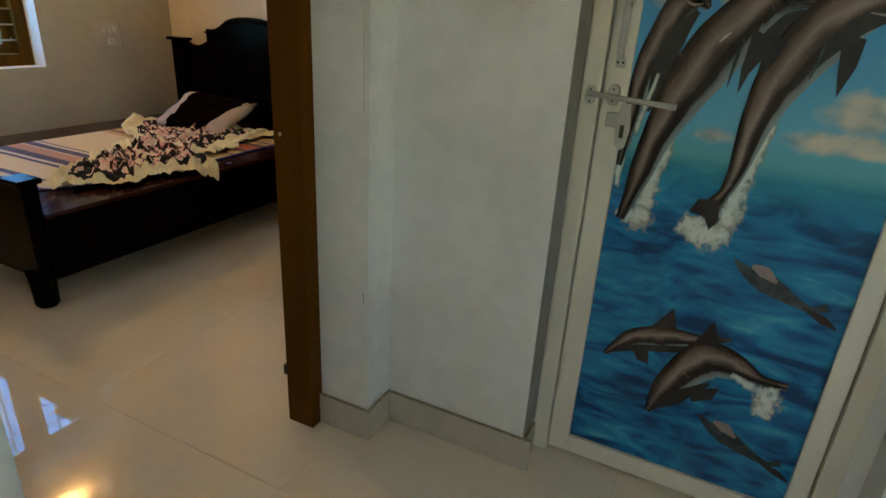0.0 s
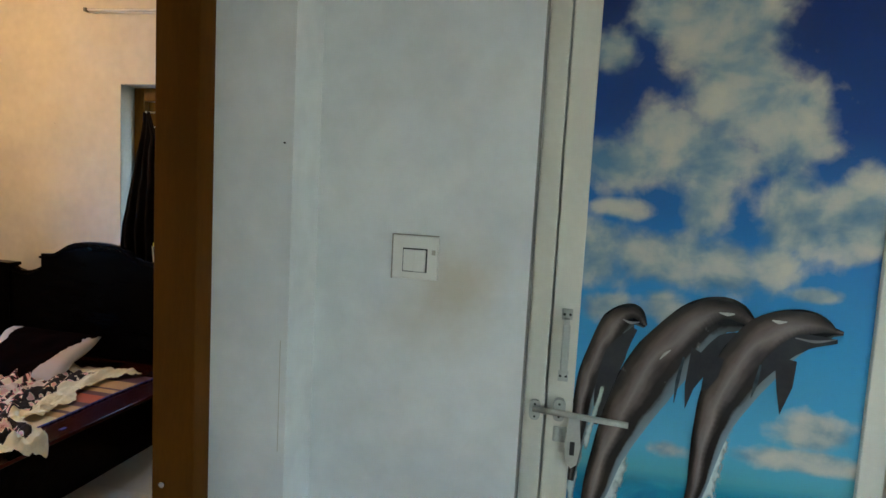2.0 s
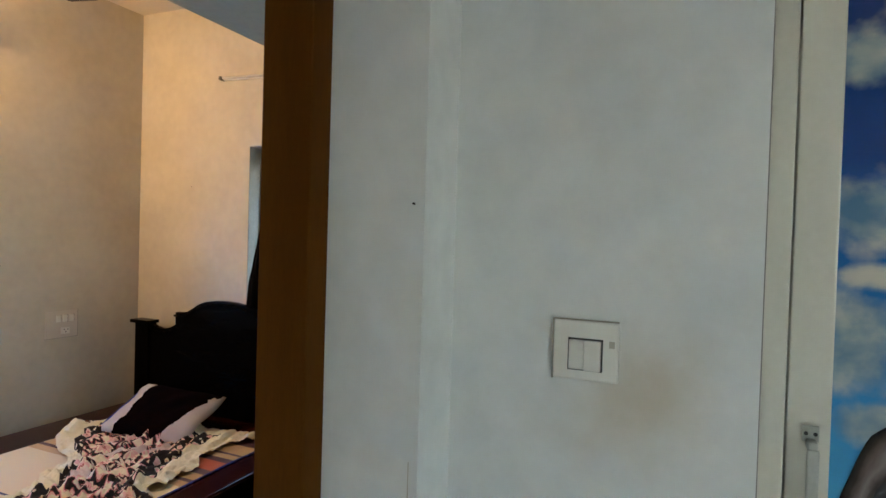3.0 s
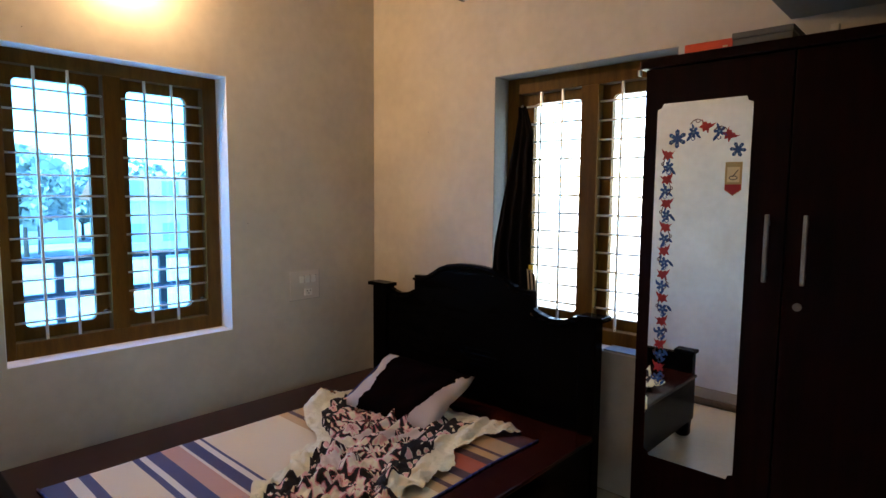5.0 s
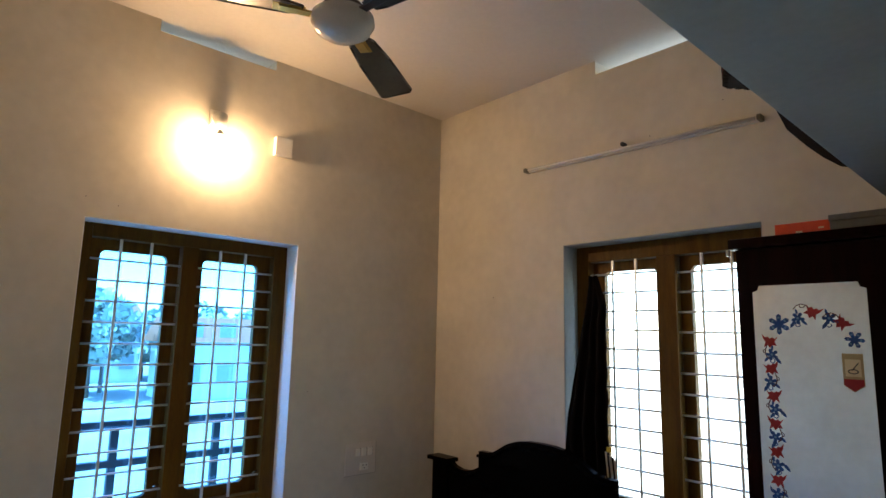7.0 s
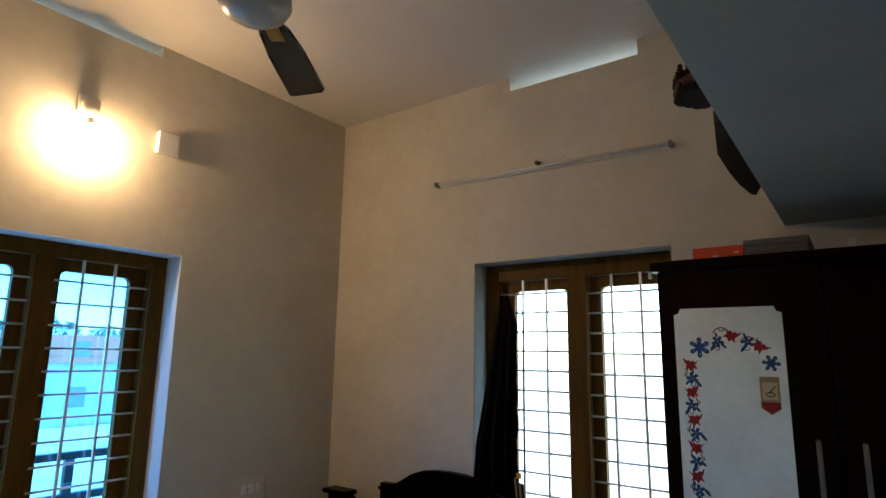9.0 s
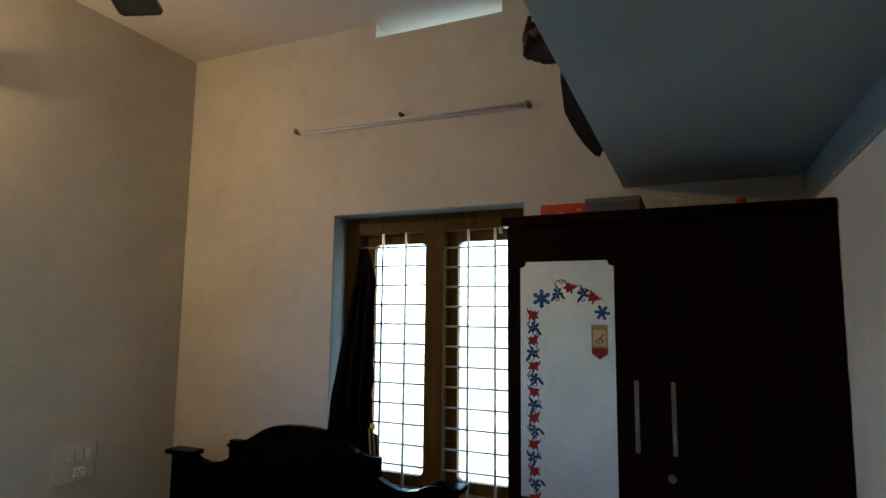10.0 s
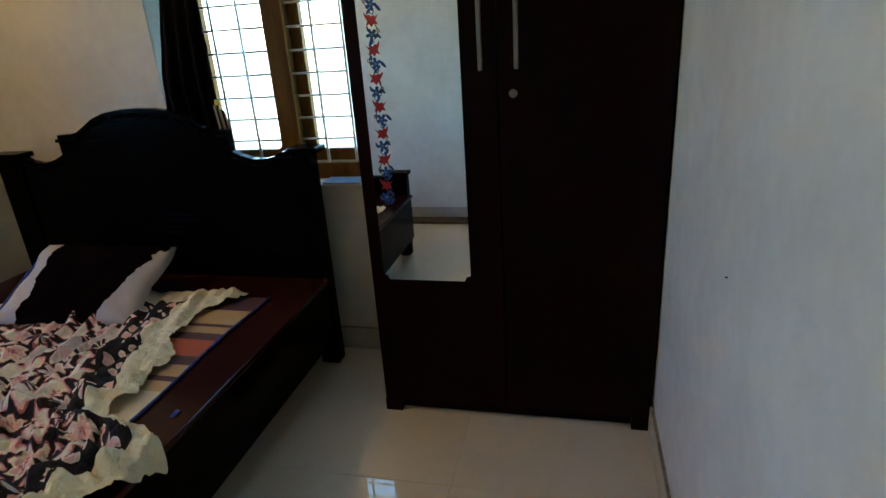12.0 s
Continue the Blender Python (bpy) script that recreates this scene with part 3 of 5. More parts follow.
for z, w in ((0.675, 0.094), (0.650, 0.120), (0.621, 0.058), (0.596, 0.063)):
    part("carved_slat", boxes((BC + 0.078 - w, BC + 0.078 + w, 3.146, 3.152, z - 0.003, z + 0.002), bevel=0.003), BEDWOOD, hb)
for a, b in ((BX0, BX0 + 0.165), (BX1 - 0.125, BX1)):
    post = part("headboard_post", boxes((a + (0.035 if a == BX0 else 0.008), b - (0.035 if b == BX1 else 0.008), 3.138, 3.205, 0, 0.925), bevel=0.004), BEDWOOD, bed)
    part("post_cap", boxes((a, b, 3.125, 3.218, 0.925, 0.948), bevel=0.006), BEDWOOD, post)
for x0, x1 in ((BX0 + 0.03, BX0 + 0.06), (BX1 - 0.07, BX1 - 0.04)):
    part("side_rail", boxes((x0, x1, 1.225, 3.14, 0.125, 0.385), bevel=0.004), BEDWOOD, bed)
part("deck", boxes((BX0 + 0.02, BX1 - 0.03, 1.226, 3.138, 0.386, 0.405), bevel=0.004), REDWOOD, bed, "glossy dark red plywood deck")
fb = part("footboard", boxes((BX0 + 0.1, BX1 - 0.13, 1.185, 1.222, 0.13, 0.500), bevel=0.005), BEDWOOD, bed)
part("top_rail", boxes((BX0 + 0.118, BX1 - 0.158, 1.176, 1.232, 0.500, 0.518), bevel=0.005), BEDWOOD, fb)
for a, b in ((BX0 + 0.02, BX0 + 0.12), (BX1 - 0.16, BX1 - 0.06)):
    bm = bmesh.new()
    lathe(bm, [(0.036, 0), (0.046, 0.015), (0.046, 0.05), (0.05, 0.12), (0.055, 0.16)], ((a + b) / 2, 1.204, 0), 20)
    box(bm, a, b, 1.172, 1.236, 0.16, 0.524, bevel=0.004)
    leg = part("foot_leg", bm, BEDWOOD, bed)
    part("post_cap", boxes((a - 0.012, b + 0.012, 1.158, 1.250, 0.5245, 0.547), bevel=0.006), BEDWOOD, leg)

# ---- woven mat on the bed ----
MATW = bpy.data.materials.new("striped_woven_mat")
MATW.use_nodes = True
nt = MATW.node_tree
bs = nt.nodes["Principled BSDF"]
bs.inputs["Roughness"].default_value = 0.5
co = node(MATW, "ShaderNodeTexCoord")
sep = node(MATW, "ShaderNodeSeparateXYZ")
nt.links.new(co.outputs["Object"], sep.inputs[0])
mr = node(MATW, "ShaderNodeMapRange", **{"From Min": 1.335, "From Max": 2.96})
nt.links.new(sep.outputs["Y"], mr.inputs["Value"])
ramp = node(MATW, "ShaderNodeValToRGB")
ramp.color_ramp.interpolation = "CONSTANT"
BEI, BLU, PNK, ORA, PAL = (0.86, 0.72, 0.45), (0.055, 0.05, 0.12), (0.62, 0.34, 0.22), (0.56, 0.12, 0.04), (0.84, 0.76, 0.58)
TAN, PUR = (0.66, 0.43, 0.19), (0.11, 0.045, 0.045)
stripes = [(0.0, BLU), (0.05, PAL), (0.075, BLU), (0.10, BEI), (0.195, BLU), (0.21, PAL), (0.225, BLU), (0.26, PNK), (0.305, PAL), (0.315, BLU), (0.345, PAL),
           (0.36, BLU), (0.37, BEI), (0.60, TAN), (0.63, PUR), (0.645, TAN), (0.686, PUR), (0.717, ORA), (0.778, PUR), (0.806, TAN), (0.835, PUR), (0.847, TAN), (0.912, PUR)]
els = ramp.color_ramp.elements
while len(els) < len(stripes):
    els.new(0.5)
for e, (p, c) in zip(els, stripes):
    e.position, e.color = p, (*c, 1)
nt.links.new(mr.outputs[0], ramp.inputs[0])
wv = node(MATW, "ShaderNodeTexWave", Scale=130.0, Distortion=1.5)
nt.links.new(co.outputs["Object"], wv.inputs["Vector"])
mxc = node(MATW, "ShaderNodeMixRGB", Fac=0.2)
mxc.blend_type = "MULTIPLY"
nt.links.new(ramp.outputs[0], mxc.inputs[1])
nt.links.new(wv.outputs["Color"], mxc.inputs[2])
nt.links.new(mxc.outputs[0], bs.inputs["Base Color"])
bp = node(MATW, "ShaderNodeBump", Strength=0.3, Distance=0.002)
nt.links.new(wv.outputs["Fac"], bp.inputs["Height"])
nt.links.new(bp.outputs[0], bs.inputs["Normal"])


def sheet(nu, nv, place):
    """A grid of nu by nv cells laid by place(u, v), with its UVs."""
    bm = bmesh.new()
    uv = bm.loops.layers.uv.new("UVMap")
    g = [[bm.verts.new(place(i / nu, j / nv)) for j in range(nv + 1)] for i in range(nu + 1)]
    for i in range(nu):
        for j in range(nv):
            f = bm.faces.new((g[i][j], g[i + 1][j], g[i + 1][j + 1], g[i][j + 1]))
            f.smooth = True
            for l, (a, b) in zip(f.loops, ((i, j), (i + 1, j), (i + 1, j + 1), (i, j + 1))):
                l[uv].uv = (a / nu, b / nv)
    return bm


mat_thing = thing("sleeping_mat", "striped woven sleeping mat with blue binding on the bed", "mat")
mz = lambda x, y: 0.4085 + 0.003 * noise.noise((x * 4, y * 4, 3))
def on_mat(u, v):
    y = 1.335 + 1.61 * v
    return (-3.565 + (1.07 - 0.17 * max(0.0, (1.95 - y) / 0.6) ** 1.4) * u + 0.006 * math.sin(y * 9) * u, y + 0.010 * math.sin(u * 5))


part("weave", sheet(40, 60, lambda u, v: Vector((*on_mat(u, v), mz(*on_mat(u, v))))), MATW, mat_thing)
bm = bmesh.new()
for k in range(40):
    a, c = on_mat(1, k / 40), on_mat(1, (k + 1) / 40)
    rod(bm, (*a, 0.4105), (*c, 0.4105), 0.0045, seg=6)
for k in range(24):
    a, c = on_mat(k / 24, 0), on_mat((k + 1) / 24, 0)
    rod(bm, (*a, 0.4105), (*c, 0.4105), 0.0045, seg=6)
part("binding", bm, BLUEPLASTIC, mat_thing)

# ---- crumpled printed bedsheet ----
PRINT = bpy.data.materials.new("floral_print_cotton")
PRINT.use_nodes = True
nt = PRINT.node_tree
bs = nt.nodes["Principled BSDF"]
bs.inputs["Roughness"].default_value = 0.85
uvn = node(PRINT, "ShaderNodeTexCoord")
sep = node(PRINT, "ShaderNodeSeparateXYZ")
nt.links.new(uvn.outputs["UV"], sep.inputs[0])


def mth(m, op, a, b=None, v=0.0):
    n = m.node_tree.nodes.new("ShaderNodeMath")
    n.operation = op
    m.node_tree.links.new(a, n.inputs[0])
    if b is not None:
        m.node_tree.links.new(b, n.inputs[1])
    else:
        n.inputs[1].default_value = v
    return n.outputs[0]


def edge_far(s):
    c = mth(PRINT, "SUBTRACT", s, v=0.5)
    return mth(PRINT, "SUBTRACT", mth(PRINT, "ABSOLUTE", c), v=0.5)


near = mth(PRINT, "MAXIMUM", edge_far(sep.outputs["X"]), edge_far(sep.outputs["Y"]))
near = mth(PRINT, "MULTIPLY", near, v=-1.0)
cl = node(PRINT, "ShaderNodeMapping")
cl.inputs["Scale"].default_value = (1.0, 1.0, 0.6)
nt.links.new(uvn.outputs["Object"], cl.inputs["Vector"])
vo = node(PRINT, "ShaderNodeTexVoronoi", Scale=9.0, Randomness=0.75)
nz = node(PRINT, "ShaderNodeTexNoise", Scale=26.0, Detail=3.0)
pale = node(PRINT, "ShaderNodeTexNoise", Scale=4.5, Detail=2.0)
for n in (vo, nz, pale):
    nt.links.new(cl.outputs[0], n.inputs["Vector"])
# star-shaped flowers about each cell's middle
off = node(PRINT, "ShaderNodeVectorMath")
off.operation = "SUBTRACT"
nt.links.new(cl.outputs[0], off.inputs[0])
nt.links.new(vo.outputs["Position"], off.inputs[1])
sxy = node(PRINT, "ShaderNodeSeparateXYZ")
nt.links.new(off.outputs[0], sxy.inputs[0])
ang = mth(PRINT, "ARCTAN2", sxy.outputs["Y"], sxy.outputs["X"])
star = mth(PRINT, "ADD", mth(PRINT, "MULTIPLY", mth(PRINT, "COSINE", mth(PRINT, "MULTIPLY", ang, v=7.0)), v=0.24), v=1.0)
wob = mth(PRINT, "MULTIPLY", mth(PRINT, "SUBTRACT", nz.outputs["Fac"], v=0.5), v=0.30)
flow = mth(PRINT, "ADD", mth(PRINT, "MULTIPLY", vo.outputs["Distance"], star), wob)
CREAM, BLACKP, ROSE, PINK = (0.88, 0.80, 0.60), (0.012, 0.008, 0.009), (0.50, 0.15, 0.15), (0.84, 0.52, 0.46)


def steps(*stops):
    r = node(PRINT, "ShaderNodeValToRGB")
    r.color_ramp.interpolation = "CONSTANT"
    while len(r.color_ramp.elements) < len(stops):
        r.color_ramp.elements.new(0.5)
    for e, (p, c) in zip(r.color_ramp.elements, stops):
        e.position, e.color = p, (*c, 1)
    return r


fr = steps((0, CREAM), (0.06, ROSE), (0.12, PINK), (0.26, CREAM), (0.34, ROSE), (0.37, BLACKP), (0.54, ROSE), (0.58, PINK), (0.66, CREAM))
nt.links.new(flow, fr.inputs[0])
plain = node(PRINT, "ShaderNodeMixRGB", Color2=(0.78, 0.66, 0.58, 1))
nt.links.new(mth(PRINT, "GREATER_THAN", pale.outputs["Fac"], v=0.62), plain.inputs["Fac"])
nt.links.new(fr.outputs[0], plain.inputs[1])
hem = (0.82, 0.76, 0.52)
br = steps((0, hem), (0.088, BLACKP))
nt.links.new(near, br.inputs[0])
# a black band with small pink blossoms inside the plain hem
bud = node(PRINT, "ShaderNodeTexVoronoi", Scale=21.0, Randomness=0.5)
nt.links.new(cl.outputs[0], bud.inputs["Vector"])
buds = steps((0, ROSE), (0.16, PINK), (0.40, CREAM), (0.46, BLACKP))
nt.links.new(mth(PRINT, "ADD", bud.outputs["Distance"], wob), buds.inputs[0])
band = mth(PRINT, "MULTIPLY", mth(PRINT, "GREATER_THAN", near, v=0.100), mth(PRINT, "LESS_THAN", near, v=0.158))
bmx = node(PRINT, "ShaderNodeMixRGB")
nt.links.new(band, bmx.inputs["Fac"])
nt.links.new(br.outputs[0], bmx.inputs[1])
nt.links.new(buds.outputs[0], bmx.inputs[2])
isin = mth(PRINT, "GREATER_THAN", near, v=0.175)
mx = node(PRINT, "ShaderNodeMixRGB")
nt.links.new(isin, mx.inputs["Fac"])
nt.links.new(bmx.outputs[0], mx.inputs[1])
nt.links.new(plain.outputs[0], mx.inputs[2])
nt.links.new(mx.outputs[0], bs.inputs["Base Color"])


crease = node(PRINT, "ShaderNodeTexNoise", Scale=34.0, Detail=6.0, Distortion=1.5)
stretch_ = node(PRINT, "ShaderNodeMapping")
stretch_.inputs["Scale"].default_value = (1.5, 0.55, 1.0)
nt.links.new(uvn.outputs["Object"], stretch_.inputs["Vector"])
nt.links.new(stretch_.outputs[0], crease.inputs["Vector"])
rumple = node(PRINT, "ShaderNodeBump", Strength=0.9, Distance=0.010)
nt.links.new(crease.outputs["Fac"], rumple.inputs["Height"])
nt.links.new(rumple.outputs[0], bs.inputs["Normal"])


def along(y, stops):
    """Straight steps between (y, x) stops."""
    for (ya, xa), (yb, xb) in zip(stops, stops[1:]):
        if y <= yb:
            return xa + (xb - xa) * max(0.0, y - ya) / (yb - ya)
    return stops[-1][1]


FAR_HEM = ((1.40, -2.68), (1.60, -2.80), (1.79, -2.93), (2.0, -3.05), (2.20, -3.13), (2.32, -3.36), (2.50, -3.58), (2.70, -3.55), (2.95, -3.42))
OPEN_HEM = ((1.40, -2.55), (1.50, -2.50), (1.61, -2.37), (1.70, -2.43), (1.85, -2.40), (1.99, -2.30), (2.06, -2.30), (2.10, -2.40), (2.13, -2.56), (2.22, -2.555), (2.33, -2.56), (2.44, -2.575), (2.57, -2.655), (2.73, -2.675), (2.80, -2.64), (2.93, -2.58), (2.96, -2.72))


def lay_sheet(u, v):
    """u runs from the wall side to the open side of the bed, v from the foot to the head."""
    y = 1.40 + 1.53 * v
    left = along(y, FAR_HEM) + 0.022 * math.sin(v * 37) + 0.012 * math.sin(v * 83)
    right = along(y, OPEN_HEM) + 0.010 * math.sin(v * 47) + 0.016 * noise.noise((v * 26, 0, 8)) + 0.008 * noise.noise((v * 70, 0, 3))
    k = 2 * u - 1
    x = left + (right - left) * (0.5 + 0.5 * (0.72 * k + 0.28 * k ** 3)) + 0.016 * noise.noise((u * 9, v * 9, 1)) * (1 - abs(k))
    y += 0.035 * math.sin(u * 8 + 0.7) * (1 - 0.5 * v) + 0.025 * noise.noise((u * 7, v * 7, 5))
    head = min(1.0, max(0.0, (v - 0.45) / 0.25))
    pleat = abs(noise.noise((x * 16 + y * 3, y * 3.5, 2.0))) + 0.4 * abs(noise.noise((x * 38, y * 9, 6.0)))
    bunch = abs(noise.noise((x * 9 + y * 6, y * 11 - x * 5, 2.0))) + 0.7 * abs(noise.noise((x * 19, y * 17, 7.0))) + 0.3 * abs(noise.noise((x * 38, y * 34, 3.0)))
    fold = pleat * head + bunch * (1 - head)
    rim = min(1.0, 7 * min(u, 1 - u, v, 1 - v) + 0.45)
    frill = max(0.0, 1 - 7 * min(u, 1 - u))
    z = 0.4165 + 0.088 * fold * rim + 0.014 * frill * abs(noise.noise((v * 27, u * 9, 4.0))) + 0.013 * frill * abs(noise.noise((v * 85, u * 22, 9.0))) + 0.05 * max(0.0, 1 - abs(y - 2.52) / 0.16) * max(0.0, 1 - abs(x + 3.50) / 0.12)
    hang = max(0.0, x + 2.335)
    return Vector((x - hang * 0.45, y, z - hang * 1.2 - 10.0 * hang * hang))


bedsheet = thing("bedsheet", "crumpled cream bedsheet printed with pink and black flowers", "bedsheet")


def cut_sheet(keep_hem):
    bm = sheet(130, 210, lay_sheet)
    uv = bm.loops.layers.uv.active
    gone = []
    for f in bm.faces:
        u, v = sum((l[uv].uv for l in f.loops), Vector((0, 0))) / 4
        if (min(u, 1 - u, v, 1 - v) < 0.088) != keep_hem:
            gone.append(f)
    bmesh.ops.delete(bm, geom=gone, context="FACES")
    return bm


part("printed_cloth", cut_sheet(False), PRINT, bedsheet)
part("hem", cut_sheet(True), PRINT, bedsheet, "plain cream hem")


# ---- pillows ----
def cushion(sx, sy, sz, seed, n=26):
    """A soft pillow about the origin."""
    def place(u, v, side):
        a, b = 2 * u - 1, 2 * v - 1
        h = max(0.0, (1 - a ** 4) * (1 - b ** 4)) ** 0.5
        w = 1 + 0.10 * noise.noise((a * 1.5, b * 1.5, seed))
        return Vector((sx * a * (1 - 0.06 * (1 - abs(b))) * w, sy * b * (1 - 0.06 * (1 - abs(a))), side * sz * h * (1 + 0.35 * noise.noise((a * 2.5, b * 2.5, seed + side)))))
    bm = bmesh.new()
    for s in (1, -1):
        t = sheet(n, n, lambda u, v: place(u, v, s))
        me = bpy.data.meshes.new("half")
        t.to_mesh(me)
        t.free()
        bm.from_mesh(me)
        bpy.data.meshes.remove(me)
    bmesh.ops.remove_doubles(bm, verts=bm.verts, dist=0.0005)
    return bm


COVER = mat("dark_printed_cover", (0.002, 0.0013, 0.0013), (0.005, 0.0014, 0.0016), 0.95, scale=14, fine=200, bump=0.3, spec=0.02)
nt = COVER.node_tree
bs = nt.nodes["Principled BSDF"]
co = node(COVER, "ShaderNodeTexCoord")
sep = node(COVER, "ShaderNodeSeparateXYZ")
nt.links.new(co.outputs["Object"], sep.inputs[0])
rag = node(COVER, "ShaderNodeTexNoise", Scale=16.0, Detail=3.0)
nt.links.new(co.outputs["Object"], rag.inputs["Vector"])
wob = mth(COVER, "MULTIPLY", mth(COVER, "SUBTRACT", rag.outputs["Fac"], v=0.5), v=0.09)
pos = mth(COVER, "ADD", sep.outputs["X"], wob)
lean = mth(COVER, "ADD", pos, mth(COVER, "MULTIPLY", sep.outputs["Y"], v=-0.30))
ends = mth(COVER, "MAXIMUM", mth(COVER, "LESS_THAN", mth(COVER, "ADD", pos, mth(COVER, "MULTIPLY", sep.outputs["Y"], v=0.06)), v=-0.178), mth(COVER, "GREATER_THAN", lean, v=0.188))
old = bs.inputs["Base Color"].links[0].from_socket
mx = node(COVER, "ShaderNodeMixRGB", Color2=(0.50, 0.44, 0.38, 1))
nt.links.new(ends, mx.inputs["Fac"])
nt.links.new(old, mx.inputs["Color1"])
nt.links.new(mx.outputs[0], bs.inputs["Base Color"])
pil = thing("pillow", "white pillow with a ragged dark print leaning on the headboard", "pillow")
m = pose(-3.155, 2.79, 0.512, 24, 3, 8)
c = part("cushion", cushion(0.275, 0.205, 0.05, 3), COVER, pil)
c.matrix_basis = m
bm = bmesh.new()
for k in range(16):
    a, b = (-0.20 + 0.40 * v / 16 for v in (k, k + 1))
    rod(bm, (-0.262, a * 0.9, 0.012), (-0.262, b * 0.9, 0.012), 0.004, seg=6)
p = part("piping", bm, BLUEPLASTIC, pil, "blue piping along the edge")
p.matrix_basis = m


solid("cloth_scrap", boxes((-2.400, -2.384, 2.212, 2.242, 0.4055, 0.409), bevel=0.001), BLUEPLASTIC, "small blue scrap of binding on the deck", "scrap")

def tuck(u, v):
    a = v * 2.6
    return Vector((-3.575 + 0.085 * u + 0.012 * noise.noise((u * 5, v * 5, 1)), 2.545 + 0.05 * v + 0.014 * math.sin(u * 9), 0.432 + 0.040 * math.sin(a) + 0.012 * abs(noise.noise((u * 8, v * 8, 6)))))


solid("cloth_fold", sheet(16, 12, tuck), mat("brown_cotton", (0.30, 0.14, 0.05), (0.14, 0.06, 0.025), 0.9, scale=18, fine=200, bump=0.3), "small brown patterned cloth tucked beside the pillow", "cloth")

# ---- dark garment hanging in the second window ----
def drape(u, v):
    # left edge spreads lower down, covering the reveal in place of its shade
    left = max(-3.018, -2.925 - 0.125 * max(0.0, (0.95 - v) / 0.95) ** 0.85)
    right = -2.822 - 0.05 * max(0.0, v - 0.85) / 0.15 + 0.008 * noise.noise((0, v * 14, 0))
    x = left + (right - left) * u + 0.008 * noise.noise((u * 6, v * 6, 2))
    y = 3.352 + 0.020 * math.sin(u * 22 + v * 2) * (1.1 - v) + 0.01 * noise.noise((u * 5, v * 9, 4)) - 0.080 * min(1.0, max(0.0, (0.85 - v) / 0.6)) * (1 - u)
    return Vector((x, y, 0.93 + 1.0 * v))


gar = thing("garment", "dark cloth hanging from a hook in the window", "garment")
part("cloth", sheet(50, 60, drape), BLACKCLOTH, gar)
part("hook", rod(bmesh.new(), (-2.925, 3.400, 1.935), (-2.895, 3.345, 1.93), 0.007), STEEL, gar, "small pale hook")
part("tag", boxes((-2.822, -2.796, 3.322, 3.327, 1.098, 1.122), bevel=0.002), mat("yellow_tag", (0.7, 0.55, 0.05), None, 0.5), gar, "yellow tag")
end_cloth = lambda a, b, lift: lambda u, v: Vector((-2.835 + (a + (b - a) * u) * 0.060 + 0.012 * (1 - v), 3.328 - lift + 0.008 * math.sin((a + (b - a) * u) * 11), 0.985 + 0.115 * v - 0.035 * (a + (b - a) * u)))
pale_end = part("striped_end", sheet(12, 12, end_cloth(0, 1, 0.0)), WHITECLOTH, gar, "pale striped end")
for a in (0.10, 0.34, 0.58, 0.82):
    part("stripe", sheet(3, 12, end_cloth(a, a + 0.11, 0.0015)), BLACKCLOTH, pale_end)
# booklet on the sill
bk = thing("booklet", "thin blue booklet lying on the white window sill", "book")
part("pages", boxes((-2.372, -2.205, 3.290, 3.385, 0.7635, 0.770)), PAPER, bk)
part("cover", boxes((-2.375, -2.203, 3.288, 3.388, 0.7702, 0.7725)), BOOKBLUE, bk)

# ---- west wall fittings ----
lp = thing("wall_lamp", "lit bulb in a wall holder above the window", "lamp")
part("wall_plate", boxes((WEST, WEST + 0.012, 1.80, 1.875, 2.58, 2.66), bevel=0.004), PLASTIC, lp)
bm = bmesh.new()
rod(bm, (WEST + 0.012, 1.838, 2.622), (WEST + 0.042, 1.838, 2.616), 0.028, seg=18)
rod(bm, (WEST + 0.046, 1.838, 2.630), (WEST + 0.054, 1.838, 2.548), 0.031, 0.028, seg=18)
part("holder", bm, PLASTIC, lp, "angled cream bulb holder")
bulb_at = pose(WEST + 0.0535, 1.838, 2.552, 0, -8, 0)
bm = bmesh.new()
lathe(bm, [(0.012, 0.0), (0.014, -0.010), (0.022, -0.024), (0.0265, -0.034)], (0, 0, 0), 20)
bmesh.ops.transform(bm, matrix=bulb_at, verts=bm.verts)
part("bulb_base", bm, PLASTIC, lp, "opaque white base of the bulb")
bm = bmesh.new()
lathe(bm, [(0.0262, -0.0345), (0.032, -0.052), (0.033, -0.066), (0.029, -0.082), (0.020, -0.094), (0.009, -0.099)], (0, 0, 0), 20)
bmesh.ops.transform(bm, matrix=bulb_at, verts=bm.verts)
part("bulb", bm, BULB, lp, "glowing warm bulb dome")
jb = thing("junction_box", "small white plastic junction box on the wall", "box")
part("body", boxes((WEST, WEST + 0.026, 2.132, 2.222, 2.508, 2.605), bevel=0.004), PLASTIC, jb)
part("cover", boxes((WEST + 0.0262, WEST + 0.034, 2.130, 2.224, 2.506, 2.607), bevel=0.003), PLASTIC, jb)
sb = thing("switch_board", "clear-covered switch plate on the bedroom wall", "switch")
part("plate", boxes((WEST, WEST + 0.006, 2.655, 2.85, 0.868, 1.035), bevel=0.002), mat("plate_cream", (0.66, 0.61, 0.54), (0.62, 0.57, 0.50), 0.5, spec=0.3), sb)
for k in range(3):
    part("switch", boxes((WEST + 0.0062, WEST + 0.016, 2.715 + k * 0.04, 2.742 + k * 0.04, 0.965, 1.005), bevel=0.003), PLASTIC, sb)
